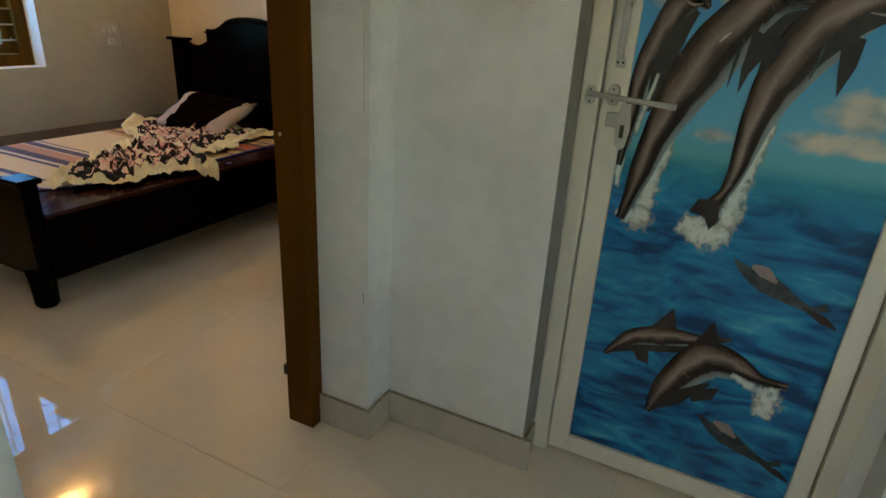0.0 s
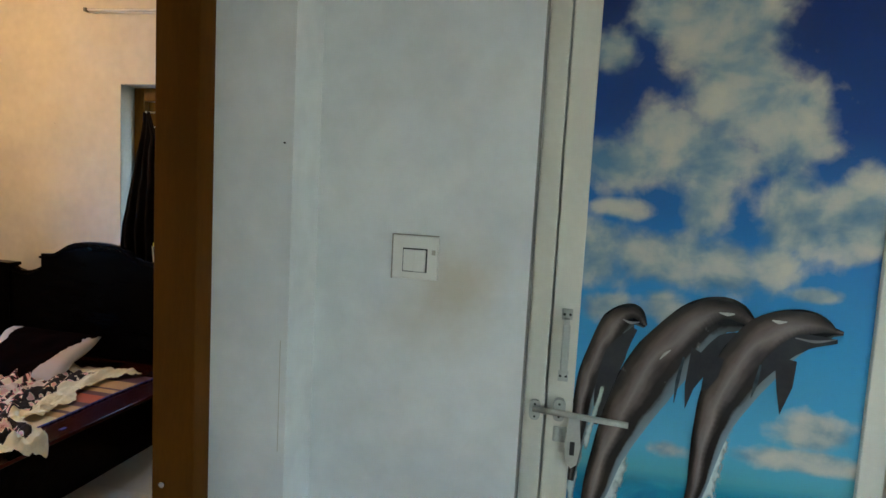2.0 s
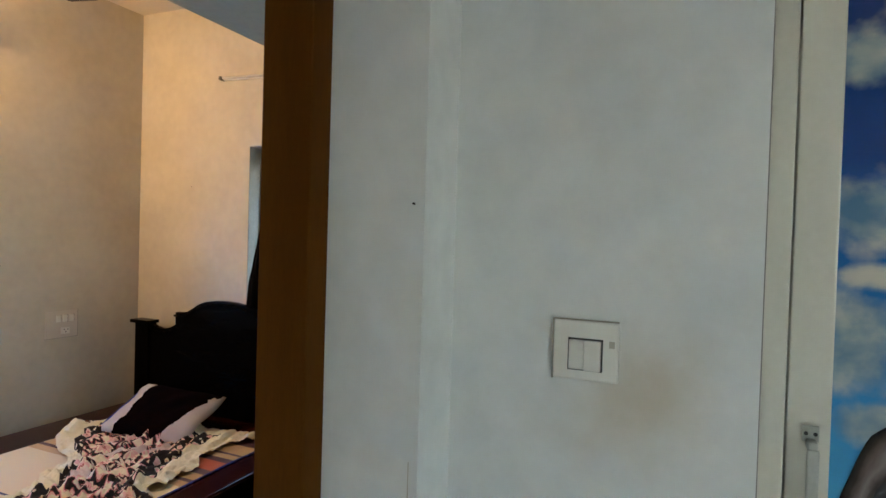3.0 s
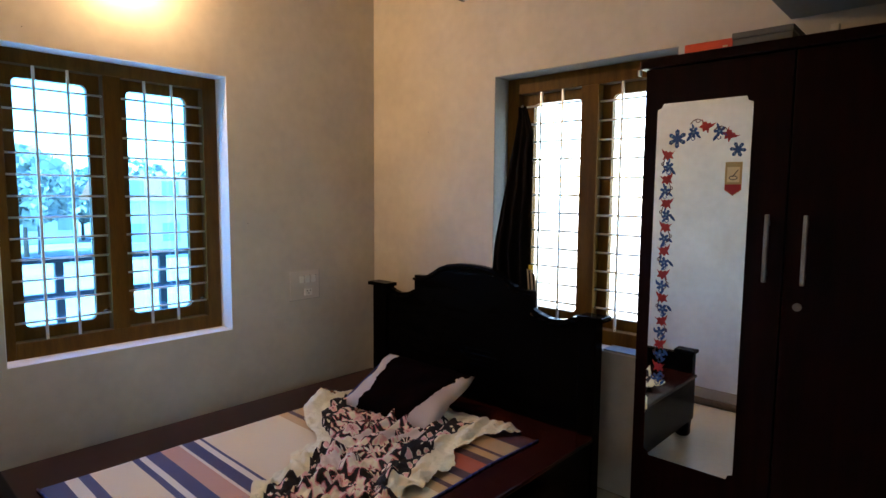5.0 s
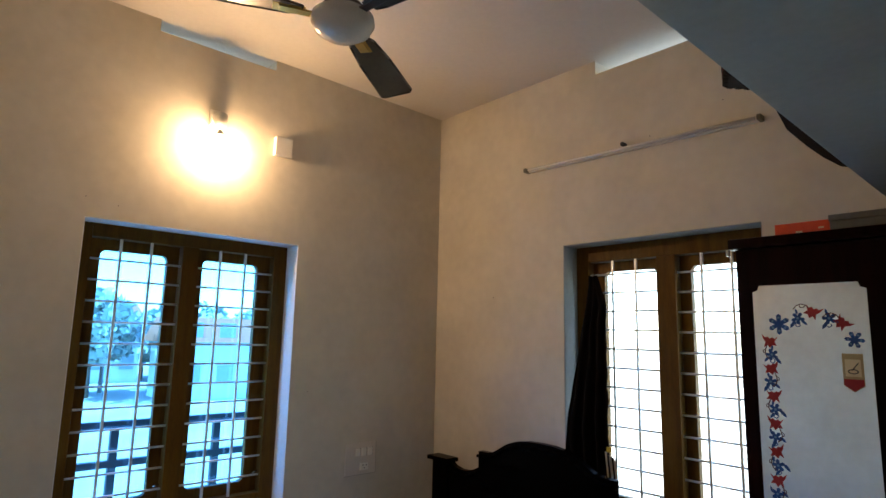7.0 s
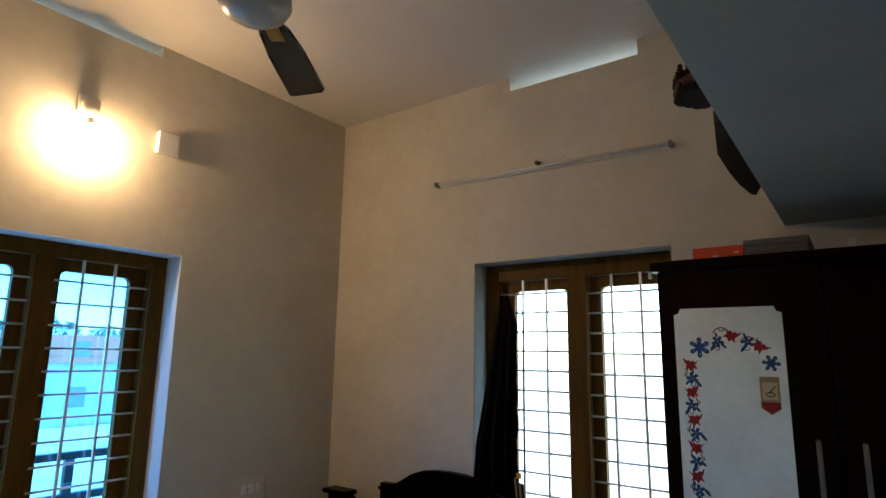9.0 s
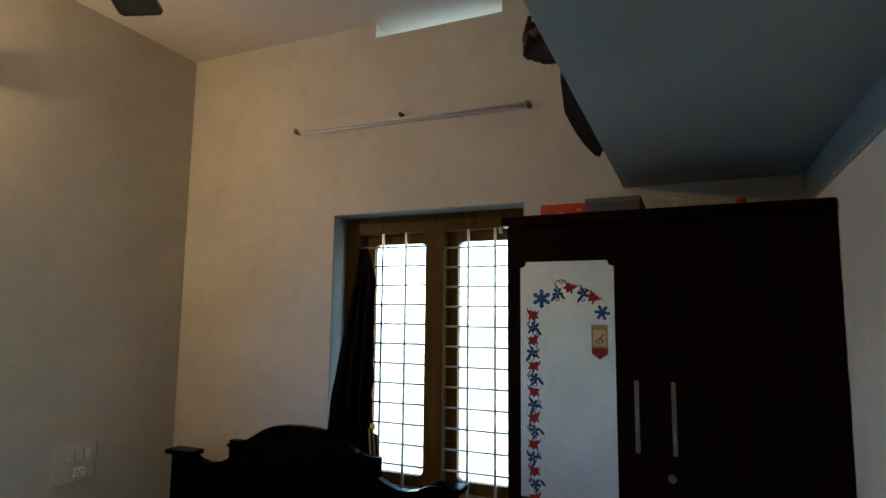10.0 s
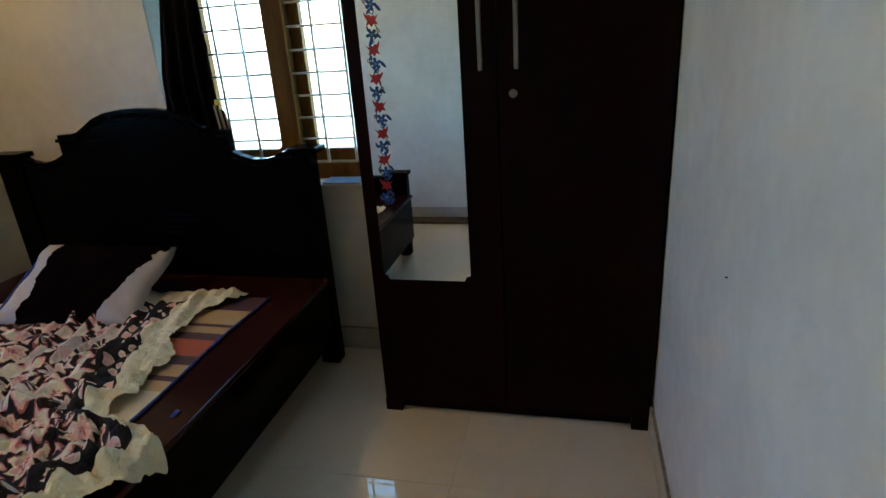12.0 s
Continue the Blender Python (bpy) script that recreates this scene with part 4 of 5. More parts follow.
# brown and black strips stand in for shadows of the plate and switches
part("shadow_strip", boxes((WEST + 0.0005, WEST + 0.005, 2.652, 2.853, 0.8655, 0.8676), (WEST + 0.0005, WEST + 0.005, 2.8505, 2.853, 0.8676, 1.035)), GRIMESHADE, sb, "brown strip for the shadow below and beside the plate")
for k in range(3):
    part("switch_shade", boxes((WEST + 0.0061, WEST + 0.0125, 2.7425 + k * 0.04, 2.7445 + k * 0.04, 0.964, 1.006)), DARKSLOT, sb)
for y, z in ((2.760, 0.917), (2.781, 0.917), (2.770, 0.903)):
    part("pin_hole", rod(bmesh.new(), (WEST + 0.0181, y, z), (WEST + 0.0188, y, z), 0.0035, seg=8), DARKSLOT, sb)
part("socket", boxes((WEST + 0.0062, WEST + 0.018, 2.745, 2.795, 0.89, 0.93), bevel=0.004), PLASTIC, sb)

# ---- tube light fitting on the north wall ----
tb = thing("tube_light", "unlit tube light batten fixed to the wall", "tube light")
part("batten", boxes((-3.235, -2.065, NORTH - 0.022, NORTH, 2.502, 2.522), bevel=0.003), PLASTIC, tb)
part("tube", rod(bmesh.new(), (-3.225, NORTH - 0.036, 2.512), (-2.075, NORTH - 0.036, 2.512), 0.008, seg=14), mat("tube_glass", (0.7, 0.7, 0.68), None, 0.15, bump=0), tb)
for x in (-3.245, -2.058):
    part("end_cap", boxes((x - 0.008, x + 0.008, NORTH - 0.046, NORTH, 2.501, 2.524), bevel=0.003), GREYBOX, tb)
part("starter", rod(bmesh.new(), (-2.664, NORTH, 2.538), (-2.664, NORTH - 0.03, 2.538), 0.010, seg=12), DARKSLOT, tb, "dark starter holder")

for o in tb.children:
    o.data.transform(Matrix.Translation((-3.245, 0, 2.519)) @ Matrix.Rotation(radians(1.0), 4, "Y") @ Matrix.Translation((3.245, 0, -2.512)))

# ---- ceiling fan ----
FX, FY, FZ = -2.789, 1.779, 2.604
fan = thing("ceiling_fan", "three-bladed dark ceiling fan with an ivory hub", "fan")
part("downrod", rod(bmesh.new(), (FX, FY, FZ + 0.05), (FX, FY, TOP - 0.05), 0.010, seg=14), FANPAINT, fan)
part("canopy", lathe(bmesh.new(), [(0.012, 0), (0.055, 0.04), (0.06, 0.07)], (FX, FY, TOP - 0.07), 24), FANPAINT, fan)
part("collar", lathe(bmesh.new(), [(0.085, 0.0), (0.06, 0.03), (0.03, 0.065), (0.014, 0.085)], (FX, FY, FZ + 0.028), 28), FANPAINT, fan)
part("hub", lathe(bmesh.new(), [(0.02, -0.058), (0.06, -0.05), (0.09, -0.03), (0.103, -0.005), (0.10, 0.015), (0.085, 0.028)], (FX, FY, FZ), 36), FANHUB, fan)
for ang in (125, 248, 5):
    m = Matrix.Translation((FX, FY, FZ + 0.012)) @ Euler((0, 0, radians(ang))).to_matrix().to_4x4()
    bm = bmesh.new()
    pts = [(0.13, -0.030), (0.17, -0.045), (0.30, -0.058), (0.575, -0.066), (0.60, -0.055), (0.60, 0.055), (0.585, 0.066), (0.30, 0.056), (0.17, 0.042), (0.13, 0.030)]
    prism(bm, pts, lambda x, y: Vector((x, y, -0.16 * y)), (0, 0, 0.004))
    bmesh.ops.transform(bm, matrix=m, verts=bm.verts)
    bl = part("blade", bm, BLADEPAINT, fan)
    bm = bmesh.new()
    for (xa, ya), (xb, yb) in zip(pts, pts[1:] + pts[:1]):
        rod(bm, (xa, ya, 0.001 - 0.16 * ya), (xb, yb, 0.001 - 0.16 * yb), 0.0042, seg=6)
    bmesh.ops.transform(bm, matrix=m, verts=bm.verts)
    part("rim", bm, FANPAINT, bl, "dark rolled edge")
    bm = bmesh.new()
    box(bm, 0.085, 0.20, -0.016, 0.016, -0.010, -0.004, bevel=0.002)
    box(bm, 0.12, 0.22, -0.022, 0.022, -0.005, 0.0, bevel=0.002)
    bmesh.ops.transform(bm, matrix=m, verts=bm.verts)
    part("bracket", bm, GOLD if ang != 5 else FANPAINT, bl, "bracket with worn gold trim")

# ---- things on the loft ----
bs_ = thing("basket", "dark woven basket poking over the loft edge", "basket")
KX, KY = -1.713, 2.172
ring = lambda k, i: (KX + (0.064 + 0.0004 * k) * math.cos(radians(173 + 60 * i)), KY + (0.064 + 0.0004 * k) * math.sin(radians(173 + 60 * i)), LOFTZ + 0.078 + 0.017 * k)
for k in range(3):
    bm = bmesh.new()
    for i in range(6):
        a, b = Vector(ring(k, i)), Vector(ring(k, i + 1))
        for j in range(6):
            dz = Vector((0, 0, 0.003 * (-1) ** (j + k)))
            rod(bm, a + (b - a) * j / 6 + dz, a + (b - a) * (j + 1) / 6 - dz, 0.0085, seg=5)
    part("weave", bm, PINKREED if k == 1 else DARKREED, bs_)
bm = bmesh.new()
prism(bm, [ring(0, i)[:2] for i in range(6)], lambda x, y: Vector((x, y, LOFTZ + 0.0705)), (0, 0, 0.006))
part("base", bm, DARKREED, bs_)
for i in range(6):
    for j in range(4):
        a, b = [Vector(ring(k, i)).lerp(Vector(ring(k, i + 1)), j / 4) for k in (0, 3)]
        part("stake", rod(bmesh.new(), a, b + Vector((0, 0, 0.004)), 0.005, seg=5), PINKREED if j % 2 else DARKREED, bs_)
bm = bmesh.new()
pts = [(2.30, 0.0), (2.33, 0.043), (2.56, 0.080), (2.75, 0.084), (2.90, 0.081), (3.04, 0.068), (3.06, 0.055), (2.97, 0.030), (2.95, -0.03), (2.6, -0.04)]
prism(bm, pts, lambda y, o: Vector((-1.688 - o, y, LOFTZ + 0.0705)), (0, 0, 0.03))
solid("old_board", bm, DARKREED, "dark curved board lying on the loft edge", "board")

# ---- socket on the east wall ----
so = thing("wall_socket", "white plastic socket and switch plate on the wall", "socket")
part("plate", boxes((EAST - 0.010, EAST, 1.575, 1.7515, 1.388, 1.483), bevel=0.004), PLASTIC, so)
for y0, y1, z in ((1.600, 1.728, 1.459), (1.600, 1.722, 1.410)):
    part("groove", boxes((EAST - 0.0106, EAST - 0.0098, y0, y1, z - 0.0013, z + 0.0013)), DARKSLOT, so)
part("dirt_line", boxes((EAST - 0.0085, EAST - 0.0005, 1.577, 1.7505, 1.4832, 1.4848)), GRIMESHADE, so, "brown grime along the upper edge")
for y, z, r in ((1.704, 1.4445, 0.0042), (1.713, 1.432, 0.0028), (1.713, 1.423, 0.0028), (1.694, 1.432, 0.0028), (1.692, 1.422, 0.0028)):
    part("pin_hole", rod(bmesh.new(), (EAST - 0.0098, y, z), (EAST - 0.0106, y, z), r, seg=10), DARKSLOT, so)
part("switch", boxes((EAST - 0.016, EAST - 0.0102, 1.615, 1.665, 1.416, 1.453), bevel=0.002), PLASTIC, so)

# ---- switch in the hall ----
hs = thing("light_switch", "white plastic light switch plate with two rockers", "switch")
part("plate", boxes((-0.652, -0.556, SWITCHY - 0.009, SWITCHY, 1.336, 1.425), bevel=0.003), PLASTIC, hs)
part("recess", boxes((-0.6298, -0.5787, SWITCHY - 0.0102, SWITCHY - 0.0092, 1.3512, 1.3996)), DARKSLOT, hs)
part("rocker", boxes((-0.628, -0.6053, SWITCHY - 0.014, SWITCHY - 0.0104, 1.353, 1.397), bevel=0.0015), PLASTIC, hs)
part("rocker", boxes((-0.6047, -0.581, SWITCHY - 0.0185, SWITCHY - 0.0104, 1.353, 1.397), bevel=0.0015), PLASTIC, hs)
# dark edge strips: grime, with the shadow line behind the plate painted in
for row in ((-0.6545, -0.6522, SWITCHY - 0.0075, SWITCHY - 0.0004, 1.335, 1.4265), (-0.6522, -0.557, SWITCHY - 0.0075, SWITCHY - 0.0004, 1.4252, 1.4268)):
    part("dirt_line", boxes(row), GRIMESHADE, hs, "grey grime and gap shadow along the plate's edge")
part("mark", boxes((-0.570, -0.562, SWITCHY - 0.0094, SWITCHY - 0.0091, 1.388, 1.398)), SKIRT, hs)

# ---- nails and marks in the walls ----
NAILS = [((-0.840, 1.19, 1.592), (0, -1, 0)), ((-1.077, 2.155, 0.884), (-1, 0, 0)), ((WEST, 2.406, 1.318), (1, 0, 0)), ((WEST, 1.336, 2.149), (1, 0, 0)), ((WEST, 1.458, 2.128), (1, 0, 0)), ((-3.507, NORTH, 1.837), (0, -1, 0)), ((-2.537, NORTH, 2.549), (0, -1, 0)), ((-2.205, NORTH, 2.626), (0, -1, 0))]
for p, n in NAILS:
    solid("nail", rod(bmesh.new(), p, Vector(p) + 0.004 * Vector(n), 0.0018, seg=8), DARKSLOT, "small dark nail stuck in the plastered wall", "nail", group="nails in the walls")

for z0, z1, w in ((0.461, 0.490, 0.0007), (0.985, 1.21, 0.0005)):
    solid("trim_scratch", boxes((-0.838 - w, -0.838 + w, 1.1893, 1.19, z0, z1)), SKIRT if w < 0.0006 else DARKSLOT, "thin scratch in the white hall plaster", "scratch", "structure")

# ---- bathroom door with a printed panel ----
SEA = bpy.data.materials.new("printed_sea_and_sky")
SEA.use_nodes = True
nt = SEA.node_tree
bs = nt.nodes["Principled BSDF"]
bs.inputs["Roughness"].default_value, bs.inputs["Specular IOR Level"].default_value = 0.25, 0.3
co = node(SEA, "ShaderNodeTexCoord")
sep = node(SEA, "ShaderNodeSeparateXYZ")
nt.links.new(co.outputs["Object"], sep.inputs[0])
hz = node(SEA, "ShaderNodeMapRange", **{"From Min": 0.07, "From Max": 1.96})
nt.links.new(sep.outputs["Z"], hz.inputs["Value"])


def ramp_of(m, fac, stops, mode="LINEAR"):
    r = m.node_tree.nodes.new("ShaderNodeValToRGB")
    r.color_ramp.interpolation = mode
    while len(r.color_ramp.elements) < len(stops):
        r.color_ramp.elements.new(0.5)
    for e, (p, c) in zip(r.color_ramp.elements, stops):
        e.position, e.color = p, (*c, 1)
    m.node_tree.links.new(fac, r.inputs[0])
    return r.outputs[0]


def noise_of(m, vec, scale, detail, stretch, dist=0.0):
    mp = m.node_tree.nodes.new("ShaderNodeMapping")
    mp.inputs["Scale"].default_value = stretch
    m.node_tree.links.new(vec, mp.inputs["Vector"])
    n = m.node_tree.nodes.new("ShaderNodeTexNoise")
    n.inputs["Scale"].default_value, n.inputs["Detail"].default_value, n.inputs["Distortion"].default_value = scale, detail, dist
    m.node_tree.links.new(mp.outputs[0], n.inputs["Vector"])
    return n.outputs["Fac"]


def mixed(m, fac, a, b):
    x = m.node_tree.nodes.new("ShaderNodeMixRGB")
    m.node_tree.links.new(fac, x.inputs["Fac"])
    m.node_tree.links.new(a, x.inputs[1])
    m.node_tree.links.new(b, x.inputs[2])
    return x.outputs[0]


def soft_min(m, a, b, reach):
    n = m.node_tree.nodes.new("ShaderNodeMath")
    n.operation = "SMOOTH_MIN"
    n.inputs[2].default_value = reach
    m.node_tree.links.new(a, n.inputs[0])
    m.node_tree.links.new(b, n.inputs[1])
    return n.outputs[0]


base = ramp_of(SEA, hz.outputs[0], [(0.0, (0.001, 0.065, 0.17)), (0.30, (0.001, 0.13, 0.29)), (0.40, (0.002, 0.20, 0.38)), (0.445, (0.02, 0.28, 0.36)), (0.462, (0.09, 0.38, 0.45)),
                                    (0.50, (0.10, 0.42, 0.62)), (0.62, (0.045, 0.30, 0.58)), (0.72, (0.02, 0.19, 0.50)), (0.85, (0.003, 0.055, 0.26)), (1.0, (0.0008, 0.020, 0.13))])
waves = noise_of(SEA, co.outputs["Object"], 8.0, 6, (0.7, 1, 2.3), 1.2)
wcol = ramp_of(SEA, waves, [(0.36, (0.001, 0.045, 0.14)), (0.48, (0.001, 0.15, 0.35)), (0.60, (0.002, 0.25, 0.48)), (0.72, (0.04, 0.42, 0.56))])
# heaped clouds: (x, z, half width, half height)
PUFFS = [(-0.012, 1.86, 0.095, 0.15), (0.03, 1.73, 0.10, 0.10), (0.10, 1.69, 0.09, 0.085), (0.150, 1.645, 0.045, 0.030), (-0.235, 1.825, 0.042, 0.036), (-0.14, 1.895, 0.055, 0.045), (-0.20, 1.595, 0.10, 0.042),
         (-0.105, 1.645, 0.085, 0.065), (-0.02, 1.62, 0.08, 0.07), (-0.025, 1.52, 0.040, 0.060), (-0.195, 1.50, 0.055, 0.018), (-0.24, 1.41, 0.060, 0.065), (-0.10, 1.405, 0.12, 0.045), (0.01, 1.39, 0.09, 0.050), (0.10, 1.40, 0.05, 0.045),
         (0.14, 1.50, 0.065, 0.075), (0.245, 1.51, 0.085, 0.080), (-0.21, 1.29, 0.050, 0.026), (-0.09, 1.30, 0.050, 0.030), (0.21, 1.075, 0.062, 0.034), (-0.068, 0.995, 0.034, 0.018), (0.19, 1.35, 0.040, 0.014), (0.20, 1.005, 0.12, 0.020)]
puff = None
for x, z, rx, rz in PUFFS:
    vs, vm = node(SEA, "ShaderNodeVectorMath"), node(SEA, "ShaderNodeVectorMath")
    vs.operation, vm.operation = "SUBTRACT", "MULTIPLY"
    vs.inputs[1].default_value, vm.inputs[1].default_value = (x, 0, z), (1 / rx, 0, 1 / rz)
    vl = node(SEA, "ShaderNodeVectorMath")
    vl.operation = "LENGTH"
    nt.links.new(co.outputs["Object"], vs.inputs[0])
    nt.links.new(vs.outputs[0], vm.inputs[0])
    nt.links.new(vm.outputs[0], vl.inputs[0])
    puff = vl.outputs["Value"] if puff is None else soft_min(SEA, puff, vl.outputs["Value"], 0.30)
billow = noise_of(SEA, co.outputs["Object"], 15.0, 9, (1, 1, 1), 0.15)
shade = noise_of(SEA, co.outputs["Object"], 7.0, 4, (1, 1, 1.4), 0.3)
puff = mth(SEA, "MULTIPLY", mth(SEA, "ADD", puff, mth(SEA, "MULTIPLY", mth(SEA, "SUBTRACT", billow, v=0.5), v=2.0)), v=0.6)
cmask = ramp_of(SEA, puff, [(0.36, (0.97, 0.97, 0.97)), (0.54, (0.80, 0.80, 0.80)), (0.68, (0.40, 0.40, 0.40)), (0.86, (0.0, 0.0, 0.0))])
ccol = ramp_of(SEA, mth(SEA, "ADD", mth(SEA, "MULTIPLY", shade, v=0.7), mth(SEA, "MULTIPLY", billow, v=0.3)), [(0.38, (0.62, 0.58, 0.47)), (0.46, (0.50, 0.50, 0.44)), (0.53, (0.28, 0.36, 0.39)), (0.62, (0.10, 0.21, 0.33))])
skyc = mixed(SEA, cmask, base, ccol)
insea = ramp_of(SEA, hz.outputs[0], [(0.38, (0.9, 0.9, 0.9)), (0.445, (0.3, 0.3, 0.3)), (0.462, (0, 0, 0))])
nt.links.new(mixed(SEA, insea, skyc, wcol), bs.inputs["Base Color"])
SLATE = mat("printed_slate_grey", (0.05, 0.075, 0.085), (0.015, 0.03, 0.04), 0.22, scale=30, fine=60, bump=0)
PALEGREY = mat("printed_pale_grey", (0.30, 0.27, 0.27), (0.20, 0.18, 0.19), 0.22, scale=16, fine=60, bump=0)
BODY = bpy.data.materials.new("printed_shaded_grey")
BODY.use_nodes = True
nt = BODY.node_tree
nt.nodes["Principled BSDF"].inputs["Roughness"].default_value, nt.nodes["Principled BSDF"].inputs["Specular IOR Level"].default_value = 0.25, 0.3
co2 = node(BODY, "ShaderNodeTexCoord")
sp2 = node(BODY, "ShaderNodeSeparateXYZ")
nt.links.new(co2.outputs["UV"], sp2.inputs[0])
blur = mth(BODY, "MULTIPLY", mth(BODY, "SUBTRACT", noise_of(BODY, co2.outputs["UV"], 3.0, 3, (2.2, 1.0, 1.0)), v=0.5), v=0.38)
across = mth(BODY, "ADD", sp2.outputs["Y"], blur)
flank = ramp_of(BODY, across, [(0.0, (0.22, 0.30, 0.34)), (0.15, (0.16, 0.19, 0.205)), (0.22, (0.022, 0.016, 0.014)), (0.35, (0.020, 0.014, 0.012)), (0.46, (0.11, 0.085, 0.076)), (0.60, (0.28, 0.225, 0.205)), (0.74, (0.15, 0.11, 0.093)), (0.86, (0.045, 0.031, 0.023)), (1.0, (0.010, 0.007, 0.005))])
dusk = ramp_of(BODY, sp2.outputs["X"], [(0.0, (0.55, 0.52, 0.50)), (0.08, (0.20, 0.19, 0.18)), (0.18, (0.32, 0.30, 0.29)), (0.30, (0.85, 0.85, 0.85)), (0.75, (1, 1, 1)), (1.0, (0.35, 0.35, 0.35))])
tone = node(BODY, "ShaderNodeMixRGB", Fac=1.0)
tone.blend_type = "MULTIPLY"
nt.links.new(flank, tone.inputs[1])
nt.links.new(dusk, tone.inputs[2])
wet = ramp_of(BODY, noise_of(BODY, co2.outputs["Object"], 22.0, 3, (1.2, 1, 0.9), 0.2), [(0.70, (0, 0, 0)), (0.80, (0.6, 0.6, 0.6))])
gleam = node(BODY, "ShaderNodeMixRGB", Color2=(0.50, 0.48, 0.44, 1))
nt.links.new(wet, gleam.inputs["Fac"])
nt.links.new(tone.outputs[0], gleam.inputs[1])
nt.links.new(gleam.outputs[0], nt.nodes["Principled BSDF"].inputs["Base Color"])
GLEAM = mat("printed_gleam", (0.60, 0.57, 0.50), (0.42, 0.40, 0.36), 0.22, scale=60, fine=120, bump=0)
INK = mat("printed_dark_grey", (0.015, 0.014, 0.018), (0.03, 0.028, 0.03), 0.22, scale=14, bump=0)
FOAM = mat("printed_foam", (0.72, 0.76, 0.70), (0.55, 0.66, 0.65), 0.22, scale=38, fine=120, bump=0)

nt = FOAM.node_tree
fco = node(FOAM, "ShaderNodeTexCoord")
fsp = node(FOAM, "ShaderNodeSeparateXYZ")
nt.links.new(fco.outputs["UV"], fsp.inputs[0])
soft = mth(FOAM, "SUBTRACT", mth(FOAM, "MULTIPLY", mth(FOAM, "ABSOLUTE", mth(FOAM, "SUBTRACT", fsp.outputs["Y"], v=0.5)), v=-2.0), v=-1.0)
ends = mth(FOAM, "SUBTRACT", mth(FOAM, "MULTIPLY", mth(FOAM, "ABSOLUTE", mth(FOAM, "SUBTRACT", fsp.outputs["X"], v=0.5)), v=-6.0), v=-3.0)
soft = mth(FOAM, "MINIMUM", soft, ends)
spray = mth(FOAM, "MULTIPLY", mth(FOAM, "SUBTRACT", noise_of(FOAM, fco.outputs["Object"], 60.0, 5, (1.2, 1, 0.8), 0.6), v=0.5), v=1.5)
lace = ramp_of(FOAM, mth(FOAM, "ADD", soft, spray), [(0.12, (0, 0, 0)), (0.50, (0.62, 0.62, 0.62)), (0.8, (0.92, 0.92, 0.92))])
fm, ft = node(FOAM, "ShaderNodeMixShader"), node(FOAM, "ShaderNodeBsdfTransparent")
nt.links.new(lace, fm.inputs[0])
nt.links.new(ft.outputs[0], fm.inputs[1])
nt.links.new(nt.nodes["Principled BSDF"].outputs[0], fm.inputs[2])
nt.links.new(fm.outputs[0], nt.nodes["Material Output"].inputs["Surface"])

solid("trim_plaster_fill", boxes((0.3925, 0.4345, 1.424, 1.469, 0, 2.049)), HALLWALL, "white plaster fill beside the bathroom door frame", "trim", "structure")
DY = 1.441
bd = thing("bathroom_door", "closed cream plastic door with a printed sea picture panel", "door")
part("frame_post", boxes((-0.371, -0.327, 1.418, 1.469, 0, 2.0), bevel=0.003), PVC, bd)
part("frame_post", boxes((0.347, 0.392, 1.418, 1.469, 0, 2.0), bevel=0.003), PVC, bd)
part("frame_head", boxes((-0.371, 0.392, 1.418, 1.469, 2.003, 2.048), bevel=0.003), PVC, bd)
leaf = part("leaf", boxes((-0.323, -0.266, 1.430, 1.462, 0.012, 1.998), (0.297, 0.343, 1.430, 1.462, 0.012, 1.998),
                          (-0.266, 0.297, 1.430, 1.462, 1.958, 1.998), (-0.266, 0.297, 1.430, 1.462, 0.012, 0.070), bevel=0.003), PVC, bd)
pic = part("picture_panel", boxes((-0.266, 0.297, DY, DY + 0.012, 0.068, 1.960)), SEA, bd, "glossy printed panel of blue sea and cloudy sky")


def smooth(pts, n=6):
    """A smooth line through the points."""
    p = [Vector(v) for v in pts]
    p = [2 * p[0] - p[1]] + p + [2 * p[-1] - p[-2]]
    out = []
    for i in range(1, len(p) - 2):
        for k in range(n):
            t = k / n
            out.append(0.5 * ((2 * p[i]) + (p[i + 1] - p[i - 1]) * t + (2 * p[i - 1] - 5 * p[i] + 4 * p[i + 1] - p[i + 2]) * t * t + (3 * p[i] - p[i - 1] - 3 * p[i + 1] + p[i + 2]) * t ** 3))
    return out + [p[-2]]


def ribbon(spine, widths, depth, material=None, shift=0.0):
    """A flat tapering band along a spine, printed on the panel."""
    line = smooth([(x, 0, z) for x, z in spine])
    n = len(line) - 1
    bm = bmesh.new()
    uv = bm.loops.layers.uv.new("UVMap")
    last = None
    for i, p in enumerate(line):
        t = (line[min(i + 1, n)] - line[max(i - 1, 0)]).normalized()
        side = Vector((-t.z, 0, t.x))
        f = i / n * (len(widths) - 1)
        k = min(int(f), len(widths) - 2)
        w = widths[k] + (widths[k + 1] - widths[k]) * (f - k)
        c = Vector((p.x, DY - 0.0004 * depth, p.z)) + side * shift * w
        cur = [bm.verts.new(c + side * w), bm.verts.new(c - side * w)]
        if last:
            fc = bm.faces.new((last[0], cur[0], cur[1], last[1]))
            for l, q in zip(fc.loops, (((i - 1) / n, 0), (i / n, 0), (i / n, 1), ((i - 1) / n, 1))):
                l[uv].uv = q
        last = cur
    return part("printed_shape", bm, material or BODY, pic)


def printed(pts, depth, material):
    return flat("printed_shape", pts, material, pic, lambda x, z: Vector((x, DY - 0.0004 * depth, z)))


